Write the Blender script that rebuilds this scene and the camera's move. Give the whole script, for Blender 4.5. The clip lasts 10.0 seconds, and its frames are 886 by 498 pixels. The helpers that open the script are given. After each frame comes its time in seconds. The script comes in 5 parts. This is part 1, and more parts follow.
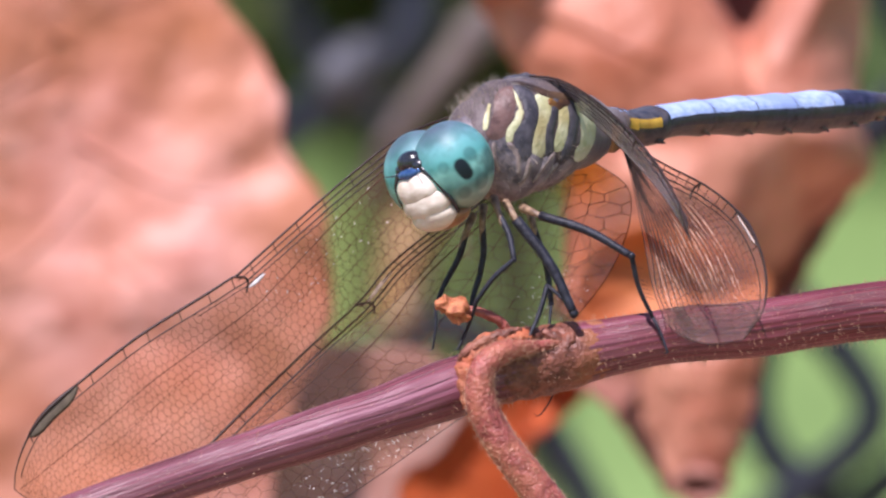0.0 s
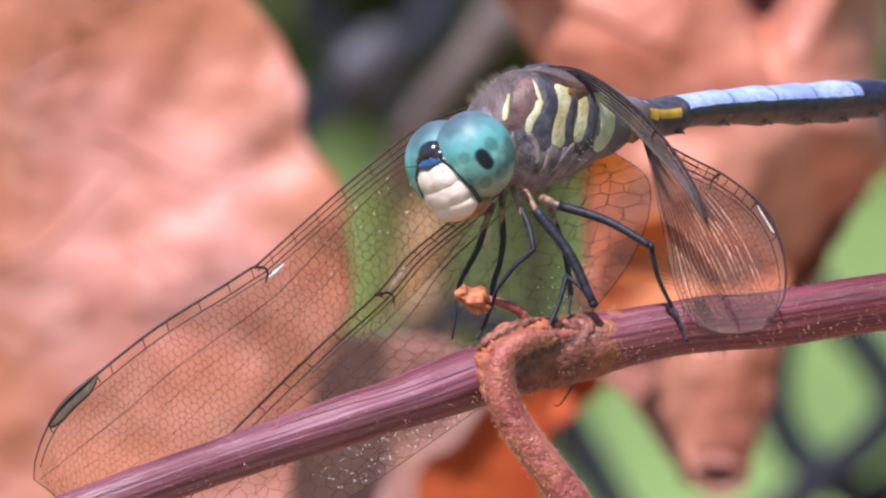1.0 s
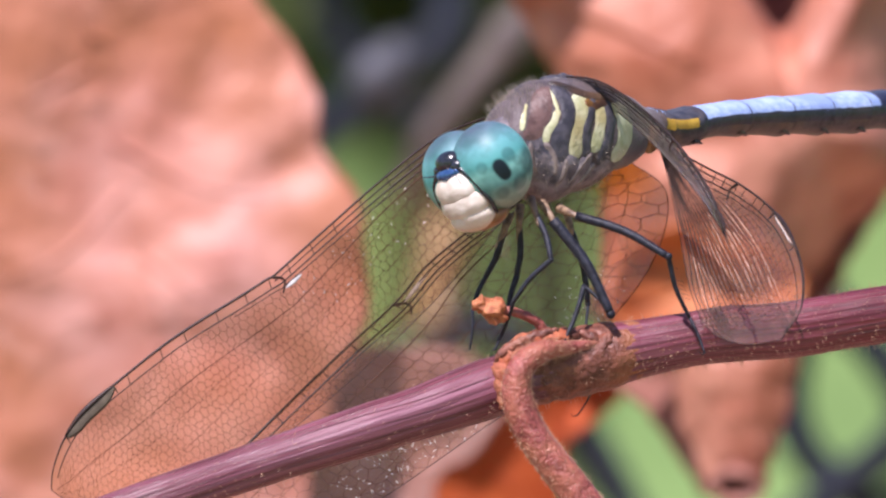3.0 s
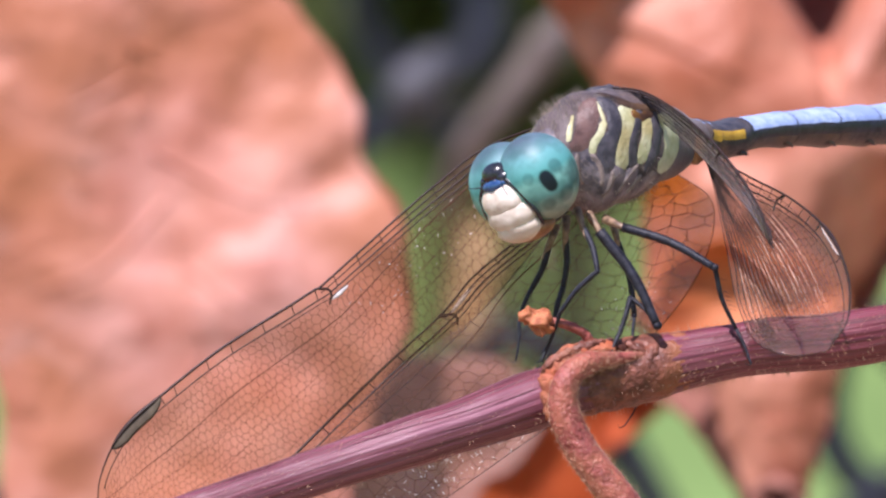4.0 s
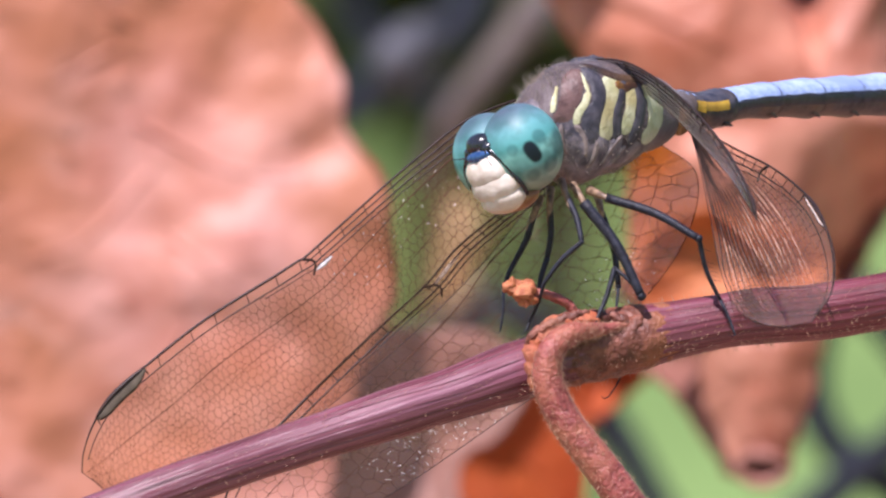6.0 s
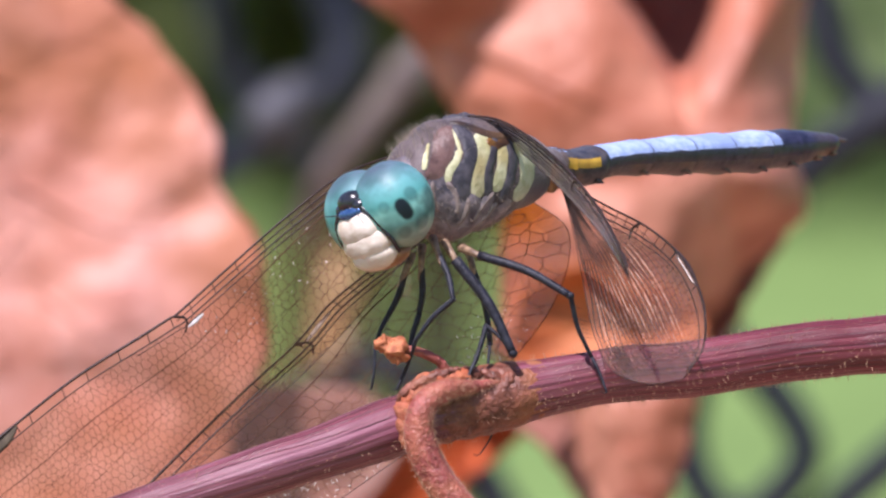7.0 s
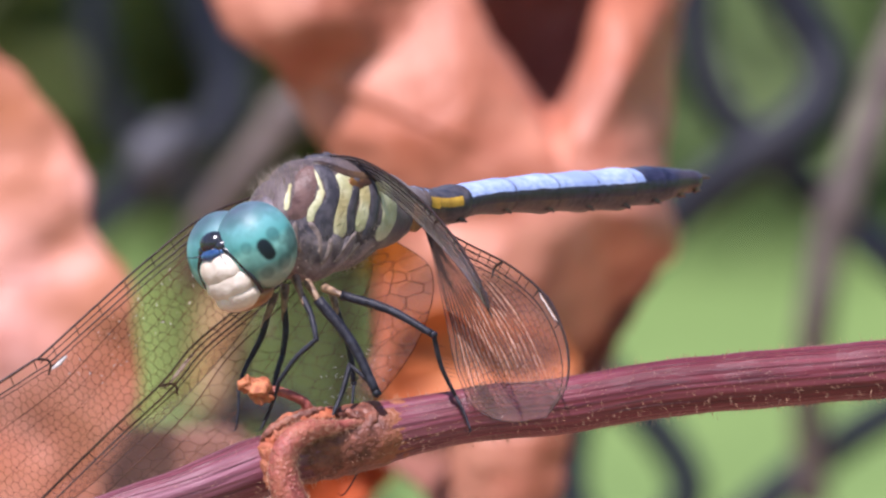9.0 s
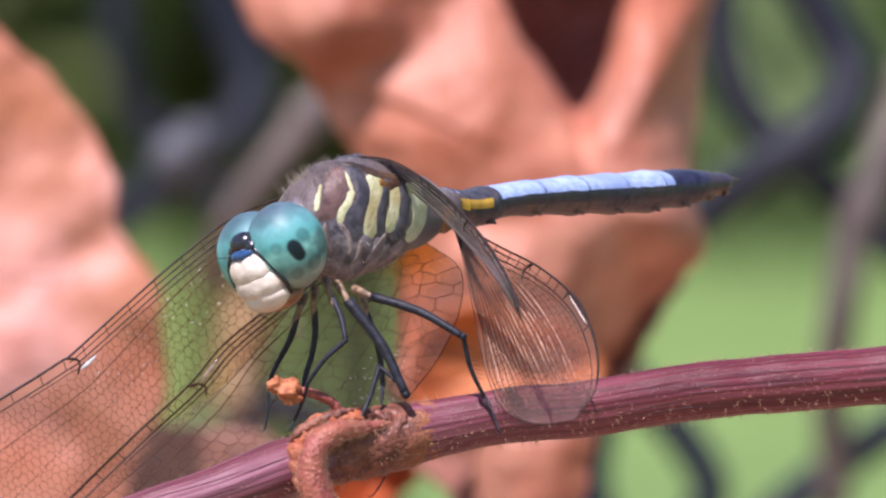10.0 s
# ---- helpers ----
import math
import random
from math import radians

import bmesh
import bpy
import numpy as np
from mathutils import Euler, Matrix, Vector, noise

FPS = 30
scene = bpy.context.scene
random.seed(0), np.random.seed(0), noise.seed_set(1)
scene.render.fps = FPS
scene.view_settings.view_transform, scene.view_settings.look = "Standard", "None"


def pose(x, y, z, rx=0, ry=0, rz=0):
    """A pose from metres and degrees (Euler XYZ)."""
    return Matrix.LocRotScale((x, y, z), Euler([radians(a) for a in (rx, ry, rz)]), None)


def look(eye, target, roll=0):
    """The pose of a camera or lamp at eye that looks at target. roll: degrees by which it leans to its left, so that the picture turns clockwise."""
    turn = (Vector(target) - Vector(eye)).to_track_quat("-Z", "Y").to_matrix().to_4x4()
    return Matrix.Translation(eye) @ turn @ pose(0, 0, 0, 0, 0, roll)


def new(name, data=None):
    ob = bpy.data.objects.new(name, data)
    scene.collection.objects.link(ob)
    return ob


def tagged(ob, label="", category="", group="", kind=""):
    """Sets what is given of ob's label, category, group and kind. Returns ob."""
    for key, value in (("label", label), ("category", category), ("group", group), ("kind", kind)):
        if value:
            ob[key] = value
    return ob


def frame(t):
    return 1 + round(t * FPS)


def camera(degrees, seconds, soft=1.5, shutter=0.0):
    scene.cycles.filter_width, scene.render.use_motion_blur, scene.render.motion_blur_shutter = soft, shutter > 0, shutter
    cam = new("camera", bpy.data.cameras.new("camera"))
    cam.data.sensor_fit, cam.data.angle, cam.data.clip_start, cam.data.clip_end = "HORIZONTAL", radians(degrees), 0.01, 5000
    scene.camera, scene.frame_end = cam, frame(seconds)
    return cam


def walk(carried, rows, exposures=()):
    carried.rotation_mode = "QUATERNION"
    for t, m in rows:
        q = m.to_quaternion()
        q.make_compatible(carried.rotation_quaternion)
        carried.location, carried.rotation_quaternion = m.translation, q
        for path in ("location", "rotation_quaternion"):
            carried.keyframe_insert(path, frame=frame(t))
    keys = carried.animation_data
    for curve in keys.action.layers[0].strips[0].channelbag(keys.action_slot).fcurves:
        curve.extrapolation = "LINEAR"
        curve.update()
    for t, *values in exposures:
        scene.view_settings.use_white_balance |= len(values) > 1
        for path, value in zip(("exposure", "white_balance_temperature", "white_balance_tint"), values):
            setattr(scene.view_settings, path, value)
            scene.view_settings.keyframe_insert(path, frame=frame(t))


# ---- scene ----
# ---- camera: a long lens, held by hand 1.2 m from the insect, looking slightly down ----
MM = 0.001
TILT = -8.0
REACH = 1.2
BASE = pose(0, 0, 0, TILT, 0, 0)
cam = camera(2.0793, 10.0, soft=2.4)
cam.data.dof.use_dof = True
cam.data.dof.focus_distance = REACH + 0.002
cam.data.dof.aperture_fstop = 150.0
# seconds, sideways mm, yaw, pitch, roll
ROWS = [
    (0, 0, -0.0457, 0.0233, 0),
    (0.1, 0, -0.0752, 0.05, 0),
    (0.3, 0, -0.0729, -0.0052, 0),
    (0.4, 0, -0.0567, -0.004, 0),
    (0.5, 0, -0.0406, -0.0162, 0),
    (0.7, 0, -0.0088, 0.0202, 0),
    (0.8, 0, 0.0052, 0.0377, 0),
    (1, 0, 0, 0, 0),
    (1.2, -0.11, 0.0298, -0.0127, 0),
    (1.3, -0.16, 0.0473, 0.0086, 0),
    (1.5, -0.27, 0.0462, 0.0203, 0),
    (1.7, -0.45, 0.0195, 0.01, 0),
    (1.8, -0.53, 0.008, -0.0174, 0),
    (2, -0.71, 0.0597, -0.0426, 0),
    (2.2, -0.85, 0.0769, -0.0596, 0),
    (2.3, -0.92, 0.0839, -0.0466, 0),
    (2.5, -1.06, 0.0814, -0.0487, 0),
    (2.7, -0.71, 0.0573, -0.012, 0),
    (2.8, -0.53, 0.0542, 0.0099, 0),
    (3, -0.18, 0.0323, 0.0244, 0),
    (3.1, -0.23, 0.0207, 0.0639, 0),
    (3.2, -0.27, 0.0178, 0.061, 0),
    (4.3, -2.12, 0.0867, 0.0406, 0),
    (4.4, -2.26, 0.0792, 0.0096, 0),
    (4.5, -2.39, 0.0851, -0.0183, 0),
    (4.7, -2.42, 0.1071, -0.0743, 0),
    (4.8, -2.44, 0.0986, -0.1216, 0),
    (5, -2.47, 0.0701, -0.1516, 0),
    (5.1, -2.39, 0.0589, -0.1604, 0),
    (5.2, -2.3, 0.0491, -0.1638, 0),
    (6.3, -1.5, 0.0114, 0.0477, 0),
    (6.4, -1.41, -0.0268, 0.0602, 0),
    (6.5, -1.33, -0.0634, 0.066, 0),
    (6.7, -1.22, -0.1419, 0.107, 0),
    (6.8, -1.17, -0.1835, 0.0987, 0),
    (7, -1.06, -0.2396, 0.1167, 0),
    (7.2, -0.99, -0.2906, 0.1578, 0),
    (7.3, -0.95, -0.3013, 0.18, 0),
    (7.5, -0.88, -0.3328, 0.1919, 0),
    (7.7, -0.64, -0.3511, 0.1608, 0),
    (7.8, -0.51, -0.3476, 0.1389, 0),
    (8, -0.27, -0.3215, 0.1248, 0),
    (8.1, -0.15, -0.3237, 0.1538, 0.02),
    (8.2, -0.02, -0.3425, 0.165, 0.04),
    (8.3, 0.1, -0.3565, 0.1793, 0.06),
    (8.4, 0.23, -0.3864, 0.2074, 0.08),
    (8.5, 0.35, -0.42, 0.2262, 0.1),
    (8.6, 0.63, -0.435, 0.2227, 0.18),
    (8.7, 0.92, -0.4234, 0.2221, 0.26),
    (8.8, 1.2, -0.4102, 0.2047, 0.34),
    (8.9, 1.49, -0.4088, 0.19, 0.42),
    (9, 1.77, -0.4254, 0.2081, 0.5),
    (9.2, 1.7, -0.4386, 0.2222, 0.4),
    (9.3, 1.66, -0.4515, 0.2411, 0.35),
    (9.5, 1.59, -0.4318, 0.2405, 0.25),
    (9.7, 1.24, -0.4344, 0.2461, 0.23),
    (9.8, 1.06, -0.4316, 0.2372, 0.22),
    (10, 0.71, -0.4069, 0.2122, 0.2)
]
walk(cam, [(t, BASE @ pose(x * MM, -REACH, 0, 90 + pitch, roll, yaw)) for t, x, yaw, pitch, roll in ROWS],
     exposures=((0.0, 0.62, 5950, 27), (10.0, 0.62, 5950, 27)))

# ---- light: clear sky and one sun, high behind the camera's left shoulder ----
SUN_EL, SUN_AZ = radians(63), radians(213)
world = bpy.data.worlds.new("sky")
scene.world = world
world.use_nodes = True
wn = world.node_tree
sky = wn.nodes.new("ShaderNodeTexSky")
sky.sky_type, sky.sun_disc = "NISHITA", False
sky.sun_elevation, sky.sun_rotation = SUN_EL, SUN_AZ
wn.links.new(sky.outputs[0], wn.nodes["Background"].inputs[0])
wn.nodes["Background"].inputs[1].default_value = 0.085
sun = new("sun", bpy.data.lights.new("sun", "SUN"))
sun.data.energy, sun.data.angle, sun.data.color = 5.0, radians(0.53), (1.0, 0.94, 0.86)
sun_way = Vector((math.sin(SUN_AZ) * math.cos(SUN_EL), math.cos(SUN_AZ) * math.cos(SUN_EL), math.sin(SUN_EL)))
sun.matrix_world = look(sun_way * 5, (0, 0, 0))


# ---- materials ----
def mat(name, low, high, size=1.0, rough=0.5, bump=0.0, detail=6.0, second=None, stretch=None, metal=0.0, coat=0.0,
        through_light=0.0, island=0.0, spec=0.5, bump_size=None, sheen=0.0, coords="Object"):
    """Two colours mixed by noise at size mm, a third one at five times that size, fine relief of bump mm."""
    m = bpy.data.materials.new(name)
    m.use_nodes = True
    n, l = m.node_tree.nodes, m.node_tree.links
    b = n["Principled BSDF"]
    co = n.new("ShaderNodeTexCoord")
    src = co.outputs[coords]
    if stretch:
        mp = n.new("ShaderNodeMapping")
        mp.inputs["Scale"].default_value = stretch
        l.new(src, mp.inputs[0])
        src = mp.outputs[0]
    t1 = n.new("ShaderNodeTexNoise")
    t1.inputs["Scale"].default_value, t1.inputs["Detail"].default_value = 1000 / size, detail
    l.new(src, t1.inputs["Vector"])
    r1 = n.new("ShaderNodeValToRGB")
    r1.color_ramp.elements[0].position, r1.color_ramp.elements[1].position = 0.34, 0.66
    r1.color_ramp.elements[0].color, r1.color_ramp.elements[1].color = (*low, 1), (*high, 1)
    l.new(t1.outputs[0], r1.inputs[0])
    col = r1.outputs[0]
    if second:
        t2 = n.new("ShaderNodeTexNoise")
        t2.inputs["Scale"].default_value, t2.inputs["Detail"].default_value = 200 / size, 3
        l.new(src, t2.inputs["Vector"])
        r2 = n.new("ShaderNodeValToRGB")
        r2.color_ramp.elements[0].position, r2.color_ramp.elements[1].position = 0.45, 0.68
        r2.color_ramp.elements[0].color, r2.color_ramp.elements[1].color = (0, 0, 0, 1), (1, 1, 1, 1)
        l.new(t2.outputs[0], r2.inputs[0])
        mx = n.new("ShaderNodeMixRGB")
        mx.inputs[2].default_value = (*second, 1)
        l.new(r2.outputs[0], mx.inputs[0])
        l.new(col, mx.inputs[1])
        col = mx.outputs[0]
    if island:
        g = n.new("ShaderNodeNewGeometry")
        hs = n.new("ShaderNodeHueSaturation")
        mr = n.new("ShaderNodeMapRange")
        mr.inputs[3].default_value, mr.inputs[4].default_value = 1 - island, 1 + island
        l.new(g.outputs["Random Per Island"], mr.inputs[0])
        l.new(mr.outputs[0], hs.inputs["Value"])
        l.new(col, hs.inputs["Color"])
        col = hs.outputs[0]
    l.new(col, b.inputs["Base Color"])
    b.inputs["Roughness"].default_value = rough
    b.inputs["Metallic"].default_value = metal
    b.inputs["Coat Weight"].default_value = coat
    b.inputs["Coat Roughness"].default_value = 0.08
    b.inputs["Specular IOR Level"].default_value = spec
    b.inputs["Sheen Weight"].default_value = sheen
    if bump:
        t3 = n.new("ShaderNodeTexNoise")
        t3.inputs["Scale"].default_value, t3.inputs["Detail"].default_value = 1000 / (bump_size or size * 0.4), 5
        l.new(src, t3.inputs["Vector"])
        bp = n.new("ShaderNodeBump")
        bp.inputs["Distance"].default_value, bp.inputs["Strength"].default_value = bump * MM, 1.0
        l.new(t3.outputs[0], bp.inputs["Height"])
        l.new(bp.outputs[0], b.inputs["Normal"])
    if through_light:
        tr = n.new("ShaderNodeBsdfTranslucent")
        l.new(col, tr.inputs[0])
        ms = n.new("ShaderNodeMixShader")
        ms.inputs[0].default_value = through_light
        l.new(b.outputs[0], ms.inputs[1])
        l.new(tr.outputs[0], ms.inputs[2])
        l.new(ms.outputs[0], n["Material Output"].inputs[0])
    return m


def membrane(name, tint, clear, gloss_rough=0.14, gloss=0.35, fade=None, stain=0.3, veil=None):
    """Thin clear film: mostly see-through, with a faint sheen and some tinted body."""
    m = bpy.data.materials.new(name)
    m.use_nodes = True
    n, l = m.node_tree.nodes, m.node_tree.links
    n.remove(n["Principled BSDF"])
    out = n["Material Output"]
    clear_n = n.new("ShaderNodeBsdfTransparent")
    clear_n.inputs[0].default_value = (*[1 - stain * (1 - c) for c in tint], 1)
    body = n.new("ShaderNodeBsdfDiffuse")
    body.inputs[0].default_value = (*(veil or tint), 1)
    back = n.new("ShaderNodeBsdfTranslucent")
    back.inputs[0].default_value = (*(veil or tint), 1)
    both = n.new("ShaderNodeMixShader")
    both.inputs[0].default_value = 0.5
    l.new(body.outputs[0], both.inputs[1])
    l.new(back.outputs[0], both.inputs[2])
    co = n.new("ShaderNodeTexCoord")
    nz = n.new("ShaderNodeTexNoise")
    nz.inputs["Scale"].default_value, nz.inputs["Detail"].default_value = 350, 4
    l.new(co.outputs["Object"], nz.inputs["Vector"])
    mr = n.new("ShaderNodeMapRange")
    mr.inputs[1].default_value, mr.inputs[2].default_value = 0.3, 0.7
    mr.inputs[3].default_value, mr.inputs[4].default_value = clear * 0.6, min(1.0, clear * 1.4)
    l.new(nz.outputs[0], mr.inputs[0])
    mix = n.new("ShaderNodeMixShader")
    amount = mr.outputs[0]
    if fade:
        far = n.new("ShaderNodeVectorMath")
        far.operation = "DISTANCE"
        far.inputs[1].default_value = [q * MM for q in fade[0]]
        l.new(co.outputs["Object"], far.inputs[0])
        fr2 = n.new("ShaderNodeMapRange")
        fr2.interpolation_type = "SMOOTHSTEP"
        fr2.inputs[1].default_value, fr2.inputs[2].default_value = fade[1] * 0.15 * MM, fade[1] * MM
        fr2.inputs[3].default_value, fr2.inputs[4].default_value = 1.0, 0.0
        l.new(far.outputs["Value"], fr2.inputs[0])
        mul = n.new("ShaderNodeMath")
        mul.operation = "MULTIPLY"
        l.new(amount, mul.inputs[0])
        l.new(fr2.outputs[0], mul.inputs[1])
        amount = mul.outputs[0]
        tone = n.new("ShaderNodeMixRGB")
        tone.inputs[1].default_value, tone.inputs[2].default_value = (1, 1, 1, 1), (1.0, 0.62, 0.2, 1)
        l.new(fr2.outputs[0], tone.inputs[0])
        l.new(tone.outputs[0], clear_n.inputs[0])
    l.new(amount, mix.inputs[0])
    l.new(clear_n.outputs[0], mix.inputs[1])
    l.new(both.outputs[0], mix.inputs[2])
    gl = n.new("ShaderNodeBsdfGlossy")
    gl.inputs["Roughness"].default_value = gloss_rough
    fr = n.new("ShaderNodeFresnel")
    fr.inputs[0].default_value = 1.35
    bp = n.new("ShaderNodeBump")
    bp.inputs["Distance"].default_value, bp.inputs["Strength"].default_value = 0.0001, 1.0
    nb = n.new("ShaderNodeTexNoise")
    nb.inputs["Scale"].default_value = 4500
    l.new(co.outputs["Object"], nb.inputs["Vector"])
    l.new(nb.outputs[0], bp.inputs["Height"])
    l.new(bp.outputs[0], gl.inputs["Normal"])
    top = n.new("ShaderNodeMixShader")
    less = n.new("ShaderNodeMath")
    less.operation = "MULTIPLY"
    less.inputs[1].default_value = gloss
    l.new(fr.outputs[0], less.inputs[0])
    l.new(less.outputs[0], top.inputs[0])
    l.new(mix.outputs[0], top.inputs[1])
    l.new(gl.outputs[0], top.inputs[2])
    l.new(top.outputs[0], out.inputs[0])
    return m


def eye_material():
    """Compound eye: blue-grey crown with sky reflection put into its colour, turquoise belt, pale lower part, dark
    false pupils.
    """
    m = mat("eye_facets", (0.10, 0.36, 0.38), (0.13, 0.43, 0.45), size=0.9, rough=0.42, bump=0.010, bump_size=0.05, spec=0.28)
    n, l = m.node_tree.nodes, m.node_tree.links
    b = n["Principled BSDF"]
    co = n["Texture Coordinate"]
    sep = n.new("ShaderNodeSeparateXYZ")
    l.new(co.outputs["Object"], sep.inputs[0])
    wob = n.new("ShaderNodeTexNoise")
    wob.inputs["Scale"].default_value = 700
    l.new(co.outputs["Object"], wob.inputs["Vector"])
    add = n.new("ShaderNodeMath")
    add.operation = "MULTIPLY_ADD"
    add.inputs[1].default_value = 0.0006
    l.new(wob.outputs[0], add.inputs[0])
    l.new(sep.outputs[2], add.inputs[2])
    mr = n.new("ShaderNodeMapRange")
    mr.inputs[1].default_value, mr.inputs[2].default_value = -1.7 * MM, 2.6 * MM
    l.new(add.outputs[0], mr.inputs[0])
    ramp = n.new("ShaderNodeValToRGB")
    stops = ((0.0, (0.20, 0.23, 0.17)), (0.18, (0.48, 0.52, 0.42)), (0.36, (0.16, 0.38, 0.34)), (0.52, (0.23, 0.51, 0.43)),
             (0.64, (0.085, 0.31, 0.29)), (0.80, (0.12, 0.32, 0.33)), (0.92, (0.10, 0.19, 0.22)), (1.0, (0.09, 0.13, 0.17)))
    el = ramp.color_ramp.elements
    el[0].position, el[0].color = stops[0][0], (*stops[0][1], 1)
    el[1].position, el[1].color = stops[-1][0], (*stops[-1][1], 1)
    for p, c in stops[1:-1]:
        e = el.new(p)
        e.color = (*c, 1)
    l.new(mr.outputs[0], ramp.inputs[0])
    col = ramp.outputs[0]
    for size, low, high, much in ((420, 0.46, 0.66, 0.55), (1500, 0.46, 0.62, 0.28)):
        blot = n.new("ShaderNodeTexNoise")
        blot.inputs["Scale"].default_value, blot.inputs["Detail"].default_value = size, 3
        l.new(co.outputs["Object"], blot.inputs["Vector"])
        bl = n.new("ShaderNodeMapRange")
        bl.inputs[1].default_value, bl.inputs[2].default_value = low, high
        bl.inputs[3].default_value, bl.inputs[4].default_value = 0.0, much
        l.new(blot.outputs[0], bl.inputs[0])
        mx = n.new("ShaderNodeMixRGB")
        mx.inputs[2].default_value = (0.035, 0.13, 0.115, 1)
        l.new(bl.outputs[0], mx.inputs[0])
        l.new(col, mx.inputs[1])
        col = mx.outputs[0]
    for side in (-1, 1):
        for (x, y, z), r, depth in EYE_SPOTS:
            sub = n.new("ShaderNodeVectorMath")
            sub.operation = "DISTANCE"
            sub.inputs[1].default_value = (side * x * MM, y * MM, z * MM)
            l.new(co.outputs["Object"], sub.inputs[0])
            rr = n.new("ShaderNodeMapRange")
            rr.interpolation_type = "SMOOTHSTEP"
            rr.inputs[1].default_value, rr.inputs[2].default_value = r * 0.7 * MM, r * 1.25 * MM
            rr.inputs[3].default_value, rr.inputs[4].default_value = depth, 0.0
            l.new(sub.outputs["Value"], rr.inputs[0])
            mx = n.new("ShaderNodeMixRGB")
            mx.inputs[2].default_value = (0.006, 0.012, 0.016, 1)
            l.new(rr.outputs[0], mx.inputs[0])
            l.new(col, mx.inputs[1])
            col = mx.outputs[0]
    l.new(col, b.inputs["Base Color"])
    return m


EYE_SPOTS = (((-2.64, 0.98, 0.42), 0.34, 1.0), ((-2.68, 0.95, 0.20), 0.36, 1.0), ((-2.72, 0.90, -0.04), 0.32, 1.0), ((-2.92, 0.40, 0.72), 0.36, 0.40), ((-2.96, 0.10, 0.30), 0.26, 0.25),
             ((-2.02, 1.46, 0.62), 0.30, 0.32), ((-2.30, 1.15, -0.95), 0.40, 0.36), ((-2.80, 0.20, -0.75), 0.46, 0.40), ((-1.3, 0.7, 2.1), 0.8, 0.25), ((-2.95, -0.7, 0.0), 0.7, 0.55))
M_EYE = eye_material()
M_FACE = mat("ivory_cuticle", (0.58, 0.49, 0.40), (0.73, 0.66, 0.57), size=0.8, rough=0.42, bump=0.03, bump_size=0.25, second=(0.70, 0.54, 0.38))
M_JAW = mat("amber_cuticle", (0.20, 0.09, 0.035), (0.36, 0.18, 0.07), size=0.6, rough=0.4, bump=0.02)
M_JAW_DARK = mat("dark_brown_cuticle", (0.012, 0.008, 0.007), (0.06, 0.032, 0.018), size=0.6, rough=0.45, bump=0.05, second=(0.12, 0.07, 0.04))
M_BLACK = mat("black_cuticle", (0.006, 0.007, 0.010), (0.02, 0.022, 0.03), size=0.3, rough=0.24, bump=0.02, coat=0.3)
M_BLUE_METAL = mat("metallic_blue_cuticle", (0.03, 0.08, 0.22), (0.08, 0.17, 0.36), size=0.3, rough=0.25, metal=0.5, bump=0.02)
M_THORAX = mat("brown_thorax", (0.044, 0.029, 0.029), (0.11, 0.077, 0.072), size=0.5, rough=0.55, bump=0.06, bump_size=0.15, second=(0.11, 0.082, 0.08), sheen=0.15)
M_BAND = mat("dark_band_cuticle", (0.026, 0.025, 0.032), (0.072, 0.066, 0.078), size=0.5, rough=0.5, bump=0.04)
M_PANEL = mat("reddish_brown_cuticle", (0.07, 0.032, 0.026), (0.14, 0.075, 0.062), size=0.6, rough=0.5, bump=0.05, sheen=0.2)
M_STRIPE = mat("yellow_green_cuticle", (0.40, 0.41, 0.21), (0.58, 0.58, 0.37), size=0.6, rough=0.5, bump=0.06, second=(0.42, 0.35, 0.15))
M_PLATE = mat("grey_pruinose_cuticle", (0.040, 0.037, 0.048), (0.25, 0.215, 0.235), size=0.8, rough=0.45, bump=0.06, bump_size=0.3, second=(0.28, 0.21, 0.16), detail=3)
M_RIDGE = mat("grey_tan_ridge", (0.12, 0.095, 0.085), (0.30, 0.24, 0.215), size=0.4, rough=0.5, bump=0.05)
M_YELLOW = mat("yellow_cuticle", (0.32, 0.18, 0.015), (0.52, 0.33, 0.035), size=0.6, rough=0.45, bump=0.03)
M_AMBER = mat("amber_brown_cuticle", (0.20, 0.075, 0.01), (0.46, 0.23, 0.03), size=0.4, rough=0.4, bump=0.03, second=(0.05, 0.025, 0.015))
M_NAVY = mat("navy_black_cuticle", (0.010, 0.011, 0.028), (0.035, 0.036, 0.075), size=0.5, rough=0.35, bump=0.03, second=(0.05, 0.04, 0.05))
M_POWDER = mat("powder_blue_bloom", (0.22, 0.31, 0.54), (0.37, 0.47, 0.68), size=0.45, rough=0.6, bump=0.05, second=(0.22, 0.30, 0.52))
M_ABD = mat("slate_abdomen", (0.020, 0.022, 0.035), (0.07, 0.065, 0.075), size=0.5, rough=0.45, bump=0.04, second=(0.13, 0.085, 0.06))
M_LEG = mat("blue_black_leg", (0.006, 0.006, 0.010), (0.022, 0.024, 0.036), size=0.3, rough=0.5, bump=0.05, spec=0.3)
M_COXA = mat("tan_leg_base", (0.11, 0.065, 0.04), (0.34, 0.23, 0.145), size=0.4, rough=0.5, bump=0.04)
M_VEIN = mat("dark_vein", (0.016, 0.008, 0.006), (0.036, 0.018, 0.013), size=0.5, rough=0.5, spec=0.3)
M_VEIN_PALE = mat("brown_vein", (0.055, 0.020, 0.010), (0.105, 0.044, 0.022), size=0.5, rough=0.6, spec=0.2)
M_STIGMA = mat("grey_wing_spot", (0.085, 0.064, 0.045), (0.145, 0.112, 0.078), size=0.5, rough=0.5, spec=0.3)
